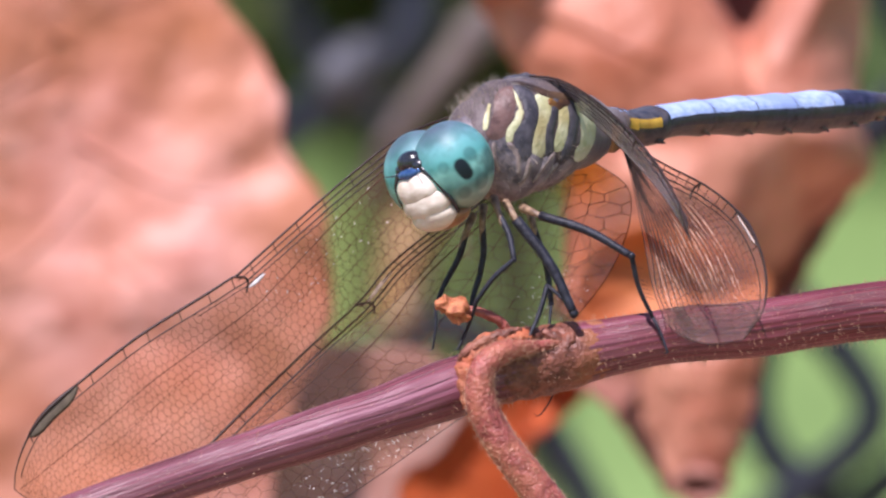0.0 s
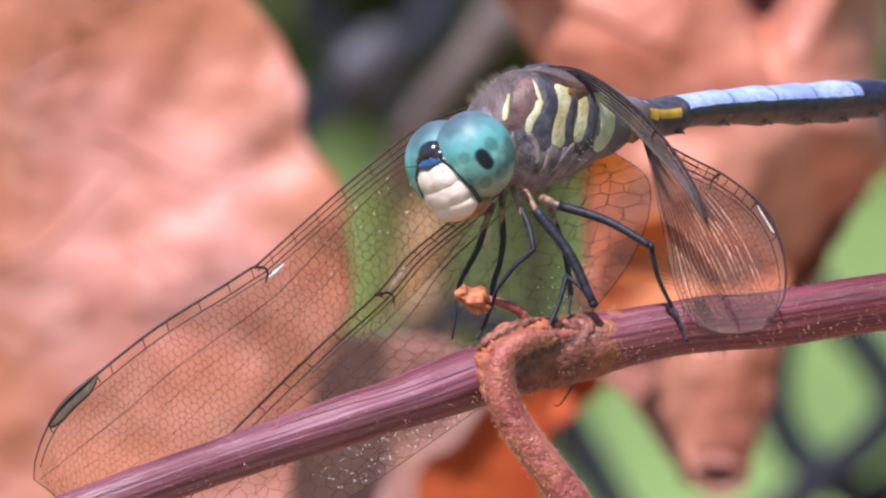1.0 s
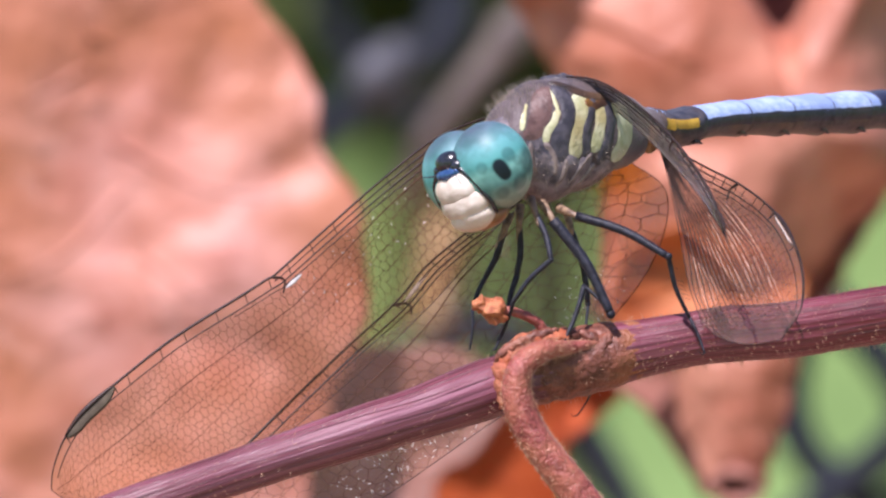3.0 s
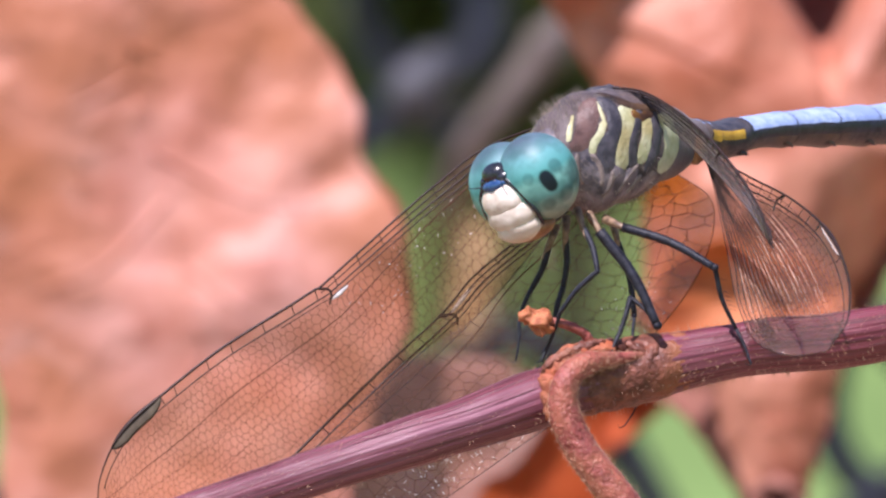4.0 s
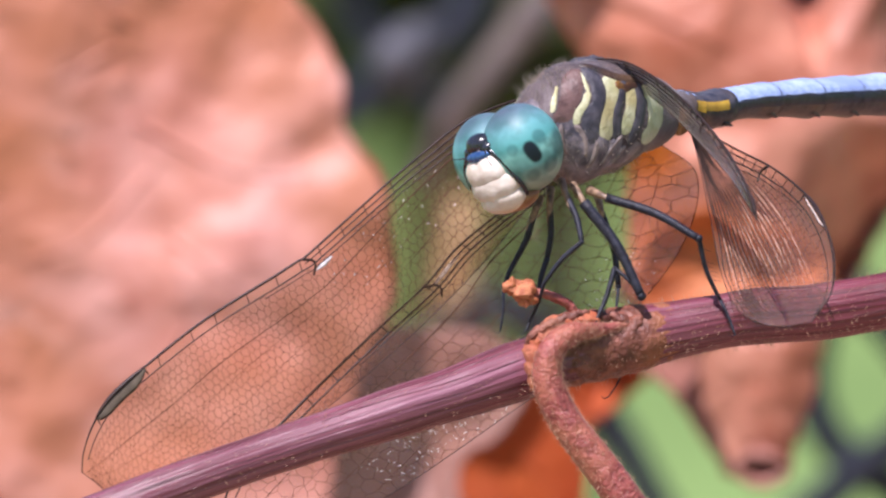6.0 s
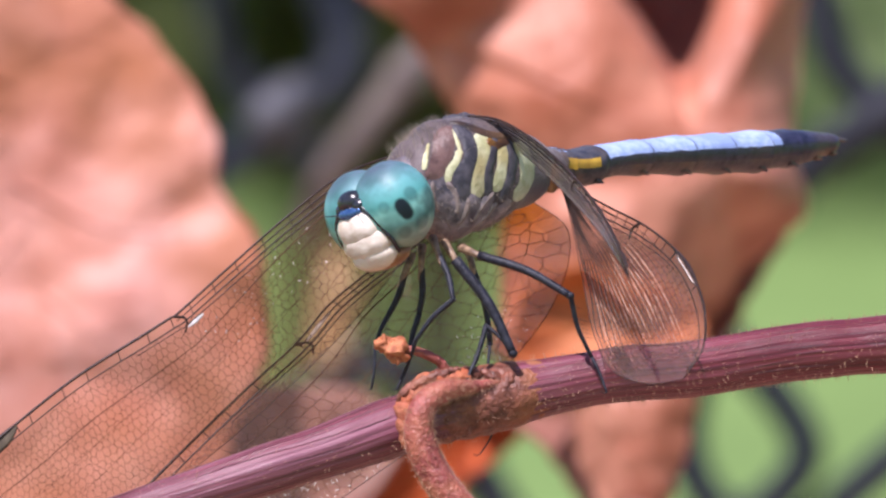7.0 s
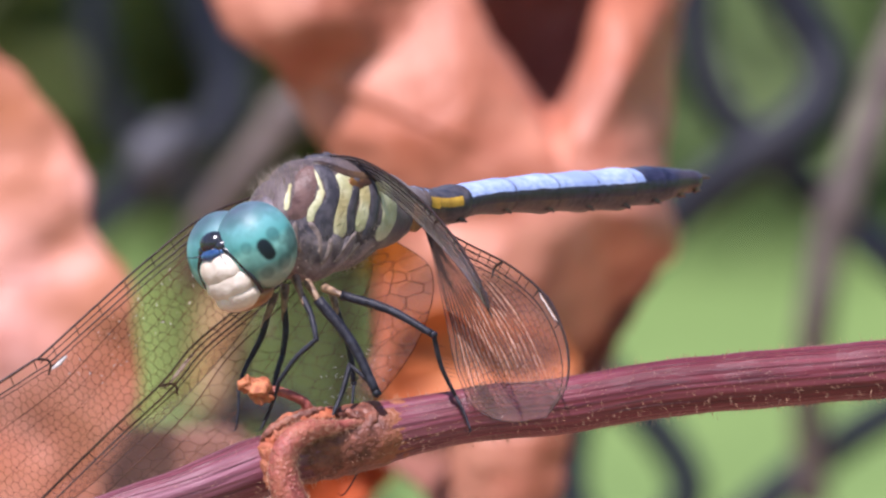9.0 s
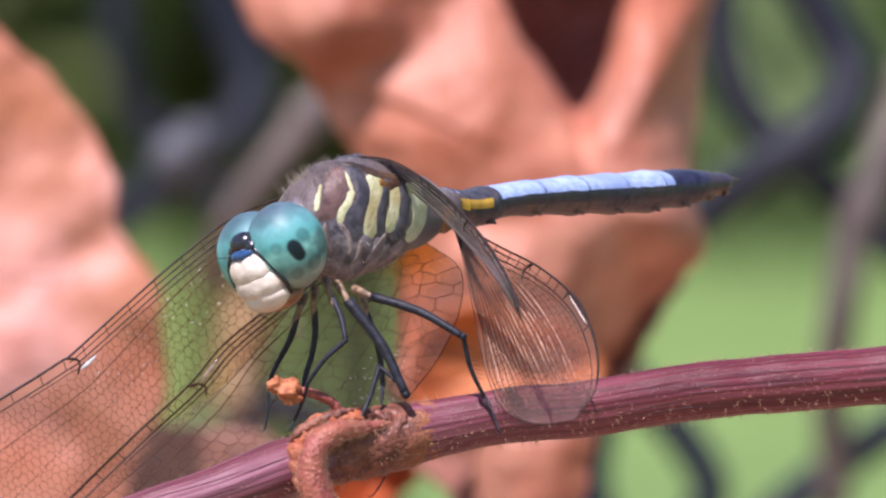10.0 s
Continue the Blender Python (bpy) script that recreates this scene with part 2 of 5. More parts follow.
M_FILM = membrane("wing_film", (0.84, 0.60, 0.36), 0.06, stain=0.42)
M_FILM_BROWN = membrane("brownish_wing_film", (0.80, 0.44, 0.24), 0.10, gloss=0.12, stain=0.34, veil=(0.84, 0.53, 0.38))
# dense film to match how a clear wing looks edge-on
M_FILM_EDGE_ON = membrane("edge_on_wing_film", (0.42, 0.33, 0.31), 0.62, stain=0.4, veil=(0.24, 0.185, 0.170))
M_FILM_LIT = membrane("lit_margin_film", (0.9, 0.75, 0.7), 0.16, stain=0.2, veil=(0.84, 0.62, 0.56))
M_FILM_HIND = membrane("milky_wing_film", (0.84, 0.62, 0.42), 0.07, stain=0.34, veil=(0.80, 0.62, 0.57))
M_FILM_AMBER = membrane("amber_wing_film", (0.9, 0.36, 0.03), 0.45, gloss=0.1, fade=((7.78, 9.3, 4.45), 2.9))
# near-white for painted sparkles on the wings and one sunlit wing spot
M_FLECK = mat("glint_fleck", (0.46, 0.41, 0.39), (0.66, 0.61, 0.58), size=0.2, rough=0.2)
# colour of the glints painted between the wing veins
M_GLINT = mat("painted_film_glint", (0.46, 0.25, 0.16), (0.64, 0.40, 0.29), size=0.2, rough=0.4)
M_FUZZ = mat("tan_hair", (0.28, 0.22, 0.16), (0.52, 0.44, 0.35), size=0.3, rough=0.6)
M_STEM = mat("red_purple_bark", (0.062, 0.012, 0.018), (0.205, 0.052, 0.072), size=0.13, rough=0.34, bump=0.05, bump_size=0.09, second=(0.25, 0.095, 0.13), stretch=(0.03, 1, 1), coords="UV")
# the bark grows redder towards the far end
nt = M_STEM.node_tree
nt.nodes["Principled BSDF"].inputs["Coat Weight"].default_value = 0.2
nt.nodes["Principled BSDF"].inputs["Coat Roughness"].default_value = 0.32
red_x = nt.nodes.new("ShaderNodeSeparateXYZ")
nt.links.new(nt.nodes["Texture Coordinate"].outputs["Object"], red_x.inputs[0])
red_part = nt.nodes.new("ShaderNodeMapRange")
red_part.inputs[1].default_value, red_part.inputs[2].default_value, red_part.inputs[4].default_value = 0 * MM, 20 * MM, 0.95
nt.links.new(red_x.outputs[0], red_part.inputs[0])
red_mix = nt.nodes.new("ShaderNodeMixRGB")
red_mix.blend_type = "MULTIPLY"
red_mix.inputs[2].default_value = (0.76, 0.38, 0.40, 1)
nt.links.new(red_part.outputs[0], red_mix.inputs[0])
old_link = nt.nodes["Principled BSDF"].inputs["Base Color"].links[0]
nt.links.new(old_link.from_socket, red_mix.inputs[1])
nt.links.new(red_mix.outputs[0], nt.nodes["Principled BSDF"].inputs["Base Color"])
M_STEM_DARK = mat("dark_bark_groove", (0.05, 0.010, 0.014), (0.12, 0.03, 0.035), size=0.8, rough=0.6, bump=0.05)
M_KNOT = mat("brown_node_bark", (0.085, 0.025, 0.015), (0.25, 0.085, 0.052), size=0.5, rough=0.45, bump=0.12, bump_size=0.2, second=(0.27, 0.095, 0.040))
M_RUST = mat("rust_orange_tissue", (0.30, 0.055, 0.018), (0.50, 0.15, 0.06), size=0.4, rough=0.6, bump=0.10, second=(0.34, 0.14, 0.08))
M_BUD = mat("dry_orange_bud", (0.30, 0.075, 0.025), (0.52, 0.19, 0.075), size=0.35, rough=0.6, bump=0.10)
M_TENDRIL = mat("hairy_red_tendril", (0.17, 0.032, 0.026), (0.36, 0.095, 0.075), size=0.4, rough=0.4, bump=0.14, bump_size=0.2, second=(0.40, 0.14, 0.08))
M_HAIR = mat("pale_stem_hair", (0.42, 0.22, 0.13), (0.60, 0.38, 0.25), size=0.4, rough=0.5)
M_LEAF = mat("dry_pink_brown_leaf", (0.52, 0.208, 0.158), (0.70, 0.360, 0.302), size=4, rough=0.55, bump=0.8, bump_size=3.2, second=(0.46, 0.165, 0.075), through_light=0.15)
M_LEAF_B = mat("dry_tan_leaf", (0.40, 0.135, 0.078), (0.65, 0.295, 0.195), size=4, rough=0.55, bump=0.8, bump_size=3.2, second=(0.40, 0.115, 0.05), through_light=0.15)


def stained(m, size, tint, low, high, much):
    """Brown blotches of their own shape over a material's colour."""
    n, l = m.node_tree.nodes, m.node_tree.links
    b = n["Principled BSDF"]
    was = b.inputs["Base Color"].links[0].from_socket
    nz = n.new("ShaderNodeTexNoise")
    nz.inputs["Scale"].default_value, nz.inputs["Detail"].default_value, nz.inputs["Distortion"].default_value = 1000 / size, 3, 0.8
    l.new(n["Texture Coordinate"].outputs["Object"], nz.inputs["Vector"])
    mr = n.new("ShaderNodeMapRange")
    mr.inputs[1].default_value, mr.inputs[2].default_value, mr.inputs[4].default_value = low, high, much
    l.new(nz.outputs[0], mr.inputs[0])
    mx = n.new("ShaderNodeMixRGB")
    mx.inputs[2].default_value = (*tint, 1)
    l.new(mr.outputs[0], mx.inputs[0])
    l.new(was, mx.inputs[1])
    l.new(mx.outputs[0], b.inputs["Base Color"])


stained(M_LEAF, 9.0, (0.40, 0.15, 0.07), 0.52, 0.68, 0.5)
stained(M_LEAF, 4.5, (0.70, 0.40, 0.34), 0.55, 0.70, 0.35)
stained(M_LEAF_B, 8.0, (0.30, 0.085, 0.042), 0.52, 0.68, 0.7)
M_LEAF_C = mat("dry_orange_leaf", (0.40, 0.062, 0.012), (0.56, 0.12, 0.025), size=5, rough=0.6, bump=0.4, bump_size=2.5, through_light=0.35)
# deep orange that colours in the glow of a back-lit, shaded underside
M_LEAF_G = mat("backlit_orange_leaf", (0.38, 0.090, 0.020), (0.56, 0.18, 0.050), size=4, rough=0.6, bump=0.4, bump_size=2.5, through_light=0.25)
M_LEAF_F = mat("dry_straw_leaf", (0.20, 0.125, 0.055), (0.34, 0.225, 0.11), size=8, rough=0.6, bump=0.4)
M_LEAF_E = mat("dry_mid_brown_leaf", (0.20, 0.09, 0.065), (0.36, 0.19, 0.15), size=6, rough=0.6, bump=0.4, bump_size=2.5)
# darker leaf brown with the shade of folds and undersides in it
M_LEAF_D = mat("shaded_brown_leaf", (0.24, 0.075, 0.05), (0.42, 0.18, 0.125), size=5, rough=0.6, bump=0.4, bump_size=2.5, second=(0.28, 0.12, 0.09))
M_WIRE = mat("weathered_dark_wire", (0.006, 0.008, 0.013), (0.016, 0.020, 0.032), size=6, rough=0.55, bump=0.15, second=(0.028, 0.029, 0.036), spec=0.14)
M_TWIG = mat("grey_dead_twig", (0.070, 0.052, 0.046), (0.155, 0.118, 0.102), size=3, rough=0.7, bump=0.3)
# paler grey that stands for light on a wire's knuckle
M_LIT_WIRE_END = mat("lit_wire_end_grey", (0.040, 0.040, 0.048), (0.10, 0.098, 0.112), size=3, rough=0.6, bump=0.3)
M_GRASS = mat("mown_lawn", (0.092, 0.158, 0.038), (0.182, 0.285, 0.075), size=160, rough=0.8, bump=4, second=(0.13, 0.215, 0.052))
# warm brown of the unseen bed that lights undersides from below
M_BOUNCE_BED = mat("warm_bounce_bed", (0.16, 0.075, 0.045), (0.36, 0.20, 0.13), size=40, rough=0.8, bump=6, second=(0.24, 0.11, 0.06))
M_HEDGE = mat("hedge_green", (0.11, 0.16, 0.056), (0.20, 0.27, 0.10), size=60, rough=0.6, second=(0.13, 0.19, 0.06))
M_WEED = mat("olive_weed_leaf", (0.070, 0.104, 0.025), (0.150, 0.178, 0.046), size=20, rough=0.55, bump=0.4, second=(0.165, 0.160, 0.045), through_light=0.38)


# ---- mesh helpers, all in mm ----
PIVOT = {}


def thing(name, base, label, category, group="", kind=""):
    """An Empty at a thing's base, in the leaning frame of the plant."""
    ob = new(name)
    ob.empty_display_size = 0.002
    ob.matrix_basis = BASE @ Matrix.Translation(Vector(base) * MM)
    PIVOT[ob.name] = Vector(base)
    return tagged(ob, label, category, group, kind)


def part(name, bm, material, parent, label="", smooth=True, kind="", at=None):
    """One mesh object from a bmesh in mm under a thing or a part. at: its own pose; else it is in the frame of the plant."""
    me = bpy.data.meshes.new(name)
    bmesh.ops.transform(bm, matrix=Matrix.Scale(MM, 4), verts=bm.verts)
    bmesh.ops.recalc_face_normals(bm, faces=bm.faces)
    for fc in bm.faces:
        fc.smooth = smooth
    bm.to_mesh(me)
    bm.free()
    me.materials.append(material)
    ob = new(name, me)
    if parent is not None:
        ob.parent = parent
        if at is not None:
            ob.matrix_basis = at
        elif parent.name in PIVOT:
            ob.matrix_basis = Matrix.Translation(-PIVOT[parent.name] * MM)
    return tagged(ob, label, "", "", kind)


def V(p):
    return Vector(p)


def spline(pts, n):
    """n points along a Catmull-Rom curve through pts, at even steps of its parameter."""
    p = [Vector(q) for q in pts]
    p = [2 * p[0] - p[1], *p, 2 * p[-1] - p[-2]]
    out, k = [], len(p) - 3
    for i in range(n):
        s = i / (n - 1) * k
        j = min(int(s), k - 1)
        t = s - j
        a, b, c, d = p[j:j + 4]
        out.append(0.5 * (2 * b + (c - a) * t + (2 * a - 5 * b + 4 * c - d) * t * t + (3 * b - a - 3 * c + d) * t ** 3))
    return out


def even(pts, n):
    """n points at even lengths along a polyline."""
    acc = [0.0]
    for a, b in zip(pts, pts[1:]):
        acc.append(acc[-1] + (b - a).length)
    out, j = [], 0
    for i in range(n):
        s = acc[-1] * i / (n - 1)
        while j < len(pts) - 2 and acc[j + 1] < s:
            j += 1
        out.append(pts[j].lerp(pts[j + 1], min(1.0, (s - acc[j]) / max(1e-9, acc[j + 1] - acc[j]))))
    return out


def value(stops, s):
    """Piecewise smooth value from (place, value) stops."""
    for (a, u), (b, v) in zip(stops, stops[1:]):
        if s <= b:
            t = min(1.0, max(0.0, (s - a) / (b - a)))
            t = t * t * (3 - 2 * t)
            return u + (v - u) * t
    return stops[-1][1]


def tube(bm, pts, radius, n=10, squash=1.0, wave=None):
    """Sweep a ring along pts. radius: a number or a function of 0..1; wave(s, angle): factor on the radius."""
    rad = radius if callable(radius) else (lambda s: radius)
    side, rings, run = None, [], [0.0]
    uv = bm.loops.layers.uv.verify()
    for a, b in zip(pts, pts[1:]):
        run.append(run[-1] + (b - a).length)
    for i, p in enumerate(pts):
        d = (pts[min(i + 1, len(pts) - 1)] - pts[max(i - 1, 0)]).normalized()
        if side is None:
            side = d.cross(Vector((0, 1, 0)))
            if side.length < 1e-3:
                side = d.cross(Vector((1, 0, 0)))
            side.normalize()
        else:
            side = (side - d * side.dot(d)).normalized()
        up = d.cross(side)
        s = i / (len(pts) - 1)
        r = rad(s)
        ring = []
        for k in range(n):
            a = 2 * math.pi * k / n
            q = r * (wave(s, a) if wave else 1.0)
            ring.append(bm.verts.new(p + side * math.cos(a) * q + up * math.sin(a) * q * squash))
        rings.append(ring)
    girth = 2 * math.pi * rad(0.5) * MM
    for i, (a, b) in enumerate(zip(rings, rings[1:])):
        for k in range(n):
            fc = bm.faces.new((a[k], a[(k + 1) % n], b[(k + 1) % n], b[k]))
            for lp, (q, w) in zip(fc.loops, ((i, k), (i, k + 1), (i + 1, k + 1), (i + 1, k))):
                lp[uv].uv = (run[q] * MM, w / n * girth)
    bm.faces.new(rings[0][::-1])
    bm.faces.new(rings[-1])


def strand(bm, a, b, r0, r1, n=3):
    """A straight thin prism from a to b."""
    d = b - a
    if d.length < 1e-6:
        return
    d.normalize()
    s = d.cross(Vector((0.3, 1, 0.2))).normalized()
    u = d.cross(s)
    ra = [bm.verts.new(a + (s * math.cos(2 * math.pi * k / n) + u * math.sin(2 * math.pi * k / n)) * r0) for k in range(n)]
    rb = [bm.verts.new(b + (s * math.cos(2 * math.pi * k / n) + u * math.sin(2 * math.pi * k / n)) * r1) for k in range(n)]
    for k in range(n):
        bm.faces.new((ra[k], ra[(k + 1) % n], rb[(k + 1) % n], rb[k]))


def ball(bm, centre, radii, turn=None, seg=24, rings=16, bulge=None):
    m = Matrix.Translation(centre) @ (turn.to_4x4() if turn else Matrix()) @ Matrix.Diagonal((*radii, 1))
    made = bmesh.ops.create_uvsphere(bm, u_segments=seg, v_segments=rings, radius=1.0)
    for v in made["verts"]:
        if bulge:
            v.co = bulge(v.co.copy())
        v.co = m @ v.co
    return made["verts"]


def grain(p, size, amount, seed=0.0):
    return noise.noise(Vector(p) / size + Vector((seed, seed * 1.7, seed * 0.3))) * amount


# ---- ground: one lawn to the horizon ----
def ground():
    bm = bmesh.new()
    n = 60
    for i in range(n + 1):
        for j in range(n + 1):
            u, w = i / n * 2 - 1, j / n * 2 - 1
            x, y = math.copysign(abs(u) ** 3, u) * 400e3, math.copysign(abs(w) ** 3, w) * 400e3
            bm.verts.new((x, y, -1000 + 25 * noise.noise(Vector((x, y, 0)) / 900)))
    bm.verts.ensure_lookup_table()
    for i in range(n):
        for j in range(n):
            a = i * (n + 1) + j
            bm.faces.new([bm.verts[k] for k in (a, a + 1, a + n + 2, a + n + 1)])
    ob = part("ground", bm, M_GRASS, None)
    tagged(ob, "sunlit mown green lawn", "lawn", kind="structure")


def bounce_bed():
    """Unseen brown bed at the foot of the fence, added to bounce warm light upwards."""
    bm = bmesh.new()
    mid = bm.verts.new((0, 300, -965))
    rows = []
    for i in range(1, 15):
        r = 3200 * i / 14
        rows.append([bm.verts.new((r * math.cos(a), 300 + 0.8 * r * math.sin(a), -965 - 75 * (i / 14) ** 4 + 22 * noise.noise(V((r * math.cos(a), r * math.sin(a), 5)) / 160))) for a in [2 * math.pi * k / 64 for k in range(64)]])
    for k in range(64):
        bm.faces.new((mid, rows[0][k], rows[0][(k + 1) % 64]))
    for a, b in zip(rows, rows[1:]):
        for k in range(64):
            bm.faces.new((a[k], b[k], b[(k + 1) % 64], a[(k + 1) % 64]))
    tagged(part("warm_bounce_bed", bm, M_BOUNCE_BED, None), "unseen brown bed added below the fence to bounce warm light", "ground cover", kind="structure")


ground()
bounce_bed()


# ---- dry leaves caught in front of the fence ----
def leaf(name, outline, centre, material, label, cup, crumple, seed, fold=None, rings=26, n=120, thick=0.35, ribs=()):
    """A dead leaf: a rim curve round a centre, cupped and crumpled."""
    rim = spline([*outline, outline[0]], n + 1)[:-1]
    c = V(centre)
    lo = min(rim, key=lambda p: p.z)
    t = thing(name, lo, label, "dead leaf", group="dry vine leaves")

    def shape(p, r):
        y = p.y + cup * (1 - r * r)
        q = V((p.x, 0, p.z))
        y += grain(q, 26.0, crumple * 1.5, seed + 21) + grain(q, 14.0, crumple, seed) + grain(q, 6.0, crumple * 0.42, seed + 3) + grain(q, 2.6, crumple * 0.13, seed + 7)
        y -= abs(grain(q, 9.0, crumple * 1.1, seed + 11)) - crumple * 0.3
        if fold:
            y += fold(p)
        return V((p.x, y, p.z))

    bm = bmesh.new()
    rows = []
    mid = bm.verts.new(shape(c, 0))
    for i in range(1, rings + 1):
        r = i / rings
        row = []
        for k in range(n):
            e = rim[k] + V((grain((k * 0.35, seed, 0), 1.0, 0.32), 0, grain((k * 0.35, seed, 9), 1.0, 0.32))) * r
            row.append(bm.verts.new(shape(c.lerp(e, r), r)))
        rows.append(row)
    for k in range(n):
        bm.faces.new((mid, rows[0][k], rows[0][(k + 1) % n]))
    for a, b in zip(rows, rows[1:]):
        for k in range(n):
            bm.faces.new((a[k], b[k], b[(k + 1) % n], a[(k + 1) % n]))
    blade = part("blade", bm, material, t)
    so = blade.modifiers.new("thickness", "SOLIDIFY")
    so.thickness, so.offset = thick * MM, 1.0
    for pts, r in ribs:
        bm = bmesh.new()
        reach = [V((x, c.y, z)) for x, z in pts]
        run = even(spline(reach, 60), 60)

        def on(p):
            d = p - c
            edge = [(e - c).length for e in rim if (e - c).normalized().dot(d.normalized()) > 0.97] if d.length > 0.1 else []
            return shape(p, min(1.0, d.length / min(edge)) if edge else 0.0)

        tube(bm, [on(p) for p in run], lambda s, q=r: 0.7 * q * (1 - 0.7 * s), 8)
        part("leaf_vein", bm, material, t)
    return t


# ---- chain-link fence of dark wire ----
def fence():
    f = thing("chain_link_fence", (19.46, 550, -36.54), "dark weathered chain-link wire fence, hooked wires placed to fit the view", "fence", kind="structure")
    runs = (
        # loops at the upper right
        ([(37.38, 550, 28.32), (40.20, 550, 23.45), (41.81, 550, 20.60), (42.41, 549, 18.17), (41.39, 548, 15.95), (38.95, 547, 13.93), (36.11, 547, 12.11), (33.27, 548, 10.10), (30.83, 549, 7.88), (27.98, 550, 5.26), (23.92, 550, 1.62)], 1.75),
        ([(35.40, 552, 29.98), (33.44, 552, 25.93), (33.15, 552, 23.09), (33.54, 552, 19.84), (34.75, 552, 16.60), (36.97, 552, 14.15), (39.40, 552, 12.12), (41.82, 552, 9.68), (45.06, 552, 6.83), (49.51, 552, 3.16)], 1.35),
        # loops at the lower right
        ([(25.51, 548, -2.49), (29.15, 548, -5.72), (31.58, 548, -8.96), (32.19, 548, -11.39), (30.57, 548, -13.81), (27.94, 548, -15.84), (25.10, 548, -18.06), (21.06, 548, -21.50)], 1.4),
        ([(26.38, 552, -0.87), (24.35, 552, -5.74), (23.74, 552, -10.60), (25.16, 552, -14.25), (27.60, 552, -16.28), (30.84, 552, -18.71), (35.30, 552, -22.36)], 1.4),
        ([(50.24, 550, -3.73), (44.88, 550, -6.75), (42.12, 550, -8.65), (38.87, 550, -11.07), (35.21, 550, -14.21), (29.93, 550, -18.65)], 1.4),
        # hook under the insect
        ([(-2.75, 553, -9.45), (-0.72, 552, -6.10), (1.30, 550, -4.60), (3.73, 549, -5.90), (6.97, 550, -9.45), (9.81, 550, -13.70), (12.24, 550, -18.16), (14.87, 550, -22.82), (18.72, 550, -29.70)], 1.3),
        # loops at the upper left, set further back to match their blur in the view
        ([(-5.99, 800, 33.45), (-4.15, 800, 29.74), (-2.31, 800, 25.57), (-0.70, 799, 21.86), (-0.71, 798, 19.08), (-2.81, 797, 16.54), (-6.05, 796, 14.01), (-9.30, 797, 11.70), (-12.09, 798, 9.40), (-15.34, 800, 6.63), (-19.52, 800, 2.94), (-24.16, 800, -0.74), (-30.66, 800, -6.27)], 1.8),
        ([(-10.15, 803, 33.47), (-11.65, 803, 27.92), (-11.49, 803, 23.29), (-10.43, 804, 19.12), (-8.13, 804, 16.10), (-5.36, 803, 13.54), (-2.83, 802, 10.76), (-1.45, 802, 7.97)], 1.3),
        ([(-39.73, 552, 37.63), (-42.95, 551, 30.72), (-45.33, 549, 24.21), (-46.54, 549, 18.13), (-43.00, 553, 12.09), (-36.55, 555, 4.79), (-29.20, 553, -1.71), (-26.72, 550, -6.57), (-30.35, 549, -11.42), (-37.25, 550, -17.91)], 1.5),
    )
    for r, thick in runs:
        bm = bmesh.new()
        tube(bm, even(spline(r, 140), 110), thick, 12)
        part("wire", bm, M_WIRE, f)


fence()


def twig(pts, radius, label, look_of=None):
    t = thing("dry_twig", pts[-1], label, "twig", group="dry twigs by the fence")
    bm = bmesh.new()
    tube(bm, even(spline(pts, 60), 60), lambda s: radius * (1.05 - 0.15 * s) * (1 + grain((s * 12, radius, 0), 1.0, 0.12)), 14)
    part("wood", bm, look_of or M_TWIG, t)
    for k in (1, 3):
        p, d = V(pts[k]), (V(pts[k + 1]) - V(pts[k])).normalized()
        bm = bmesh.new()
        ball(bm, p, (radius * 1.2, radius * 1.15, radius * 1.3), seg=16, rings=10)
        part("joint", bm, look_of or M_TWIG, t)


twig([(10.57, 540, 26.60), (7.74, 538, 21.78), (5.72, 536, 18.57), (3.49, 535, 15.76), (1.07, 535, 12.55), (-1.16, 536, 9.54), (-2.57, 538, 7.14), (-3.59, 540, 4.12)], 1.35, "grey-brown dry twig leaning behind the leaves")
leaf("dry_leaf", [(-2.55, 600, 2.99), (-0.67, 600, 3.61), (0.58, 600, 1.11), (0.37, 600, -2.22), (-0.26, 600, -4.72), (-1.51, 600, -5.97), (-2.96, 600, -5.97), (-3.38, 600, -3.05), (-2.96, 600, 0.28)],
     (-1.4, 600, -1.3), M_LEAF_F, "tan dry leaf hanging behind the fence", -3.0, 2.0, 23.0, rings=14, n=60, ribs=(([(-1.2, 2.8), (-1.4, -1.3), (-2.0, -5.4)], 0.25),))
# stub added in place of the wire's sunlit knuckle
twig([(-4.2, 543, 14.4), (-4.57, 542, 14.01), (-5.2, 541, 13.5), (-5.9, 541, 13.0), (-6.6, 542, 12.5)], 1.55, "added short stub standing for the lit knuckle of a wire", M_LIT_WIRE_END)
twig([(50.16, 530, 28.15), (46.14, 530, 17.95), (44.44, 529, 13.55), (42.83, 528, 9.15), (41.81, 528, 5.95), (41.20, 528, 2.35), (40.79, 529, -0.86), (40.53, 531, -4.86), (40.83, 534, -12.07)], 1.35, "pale grey-brown dry twig curving down beside the fence")


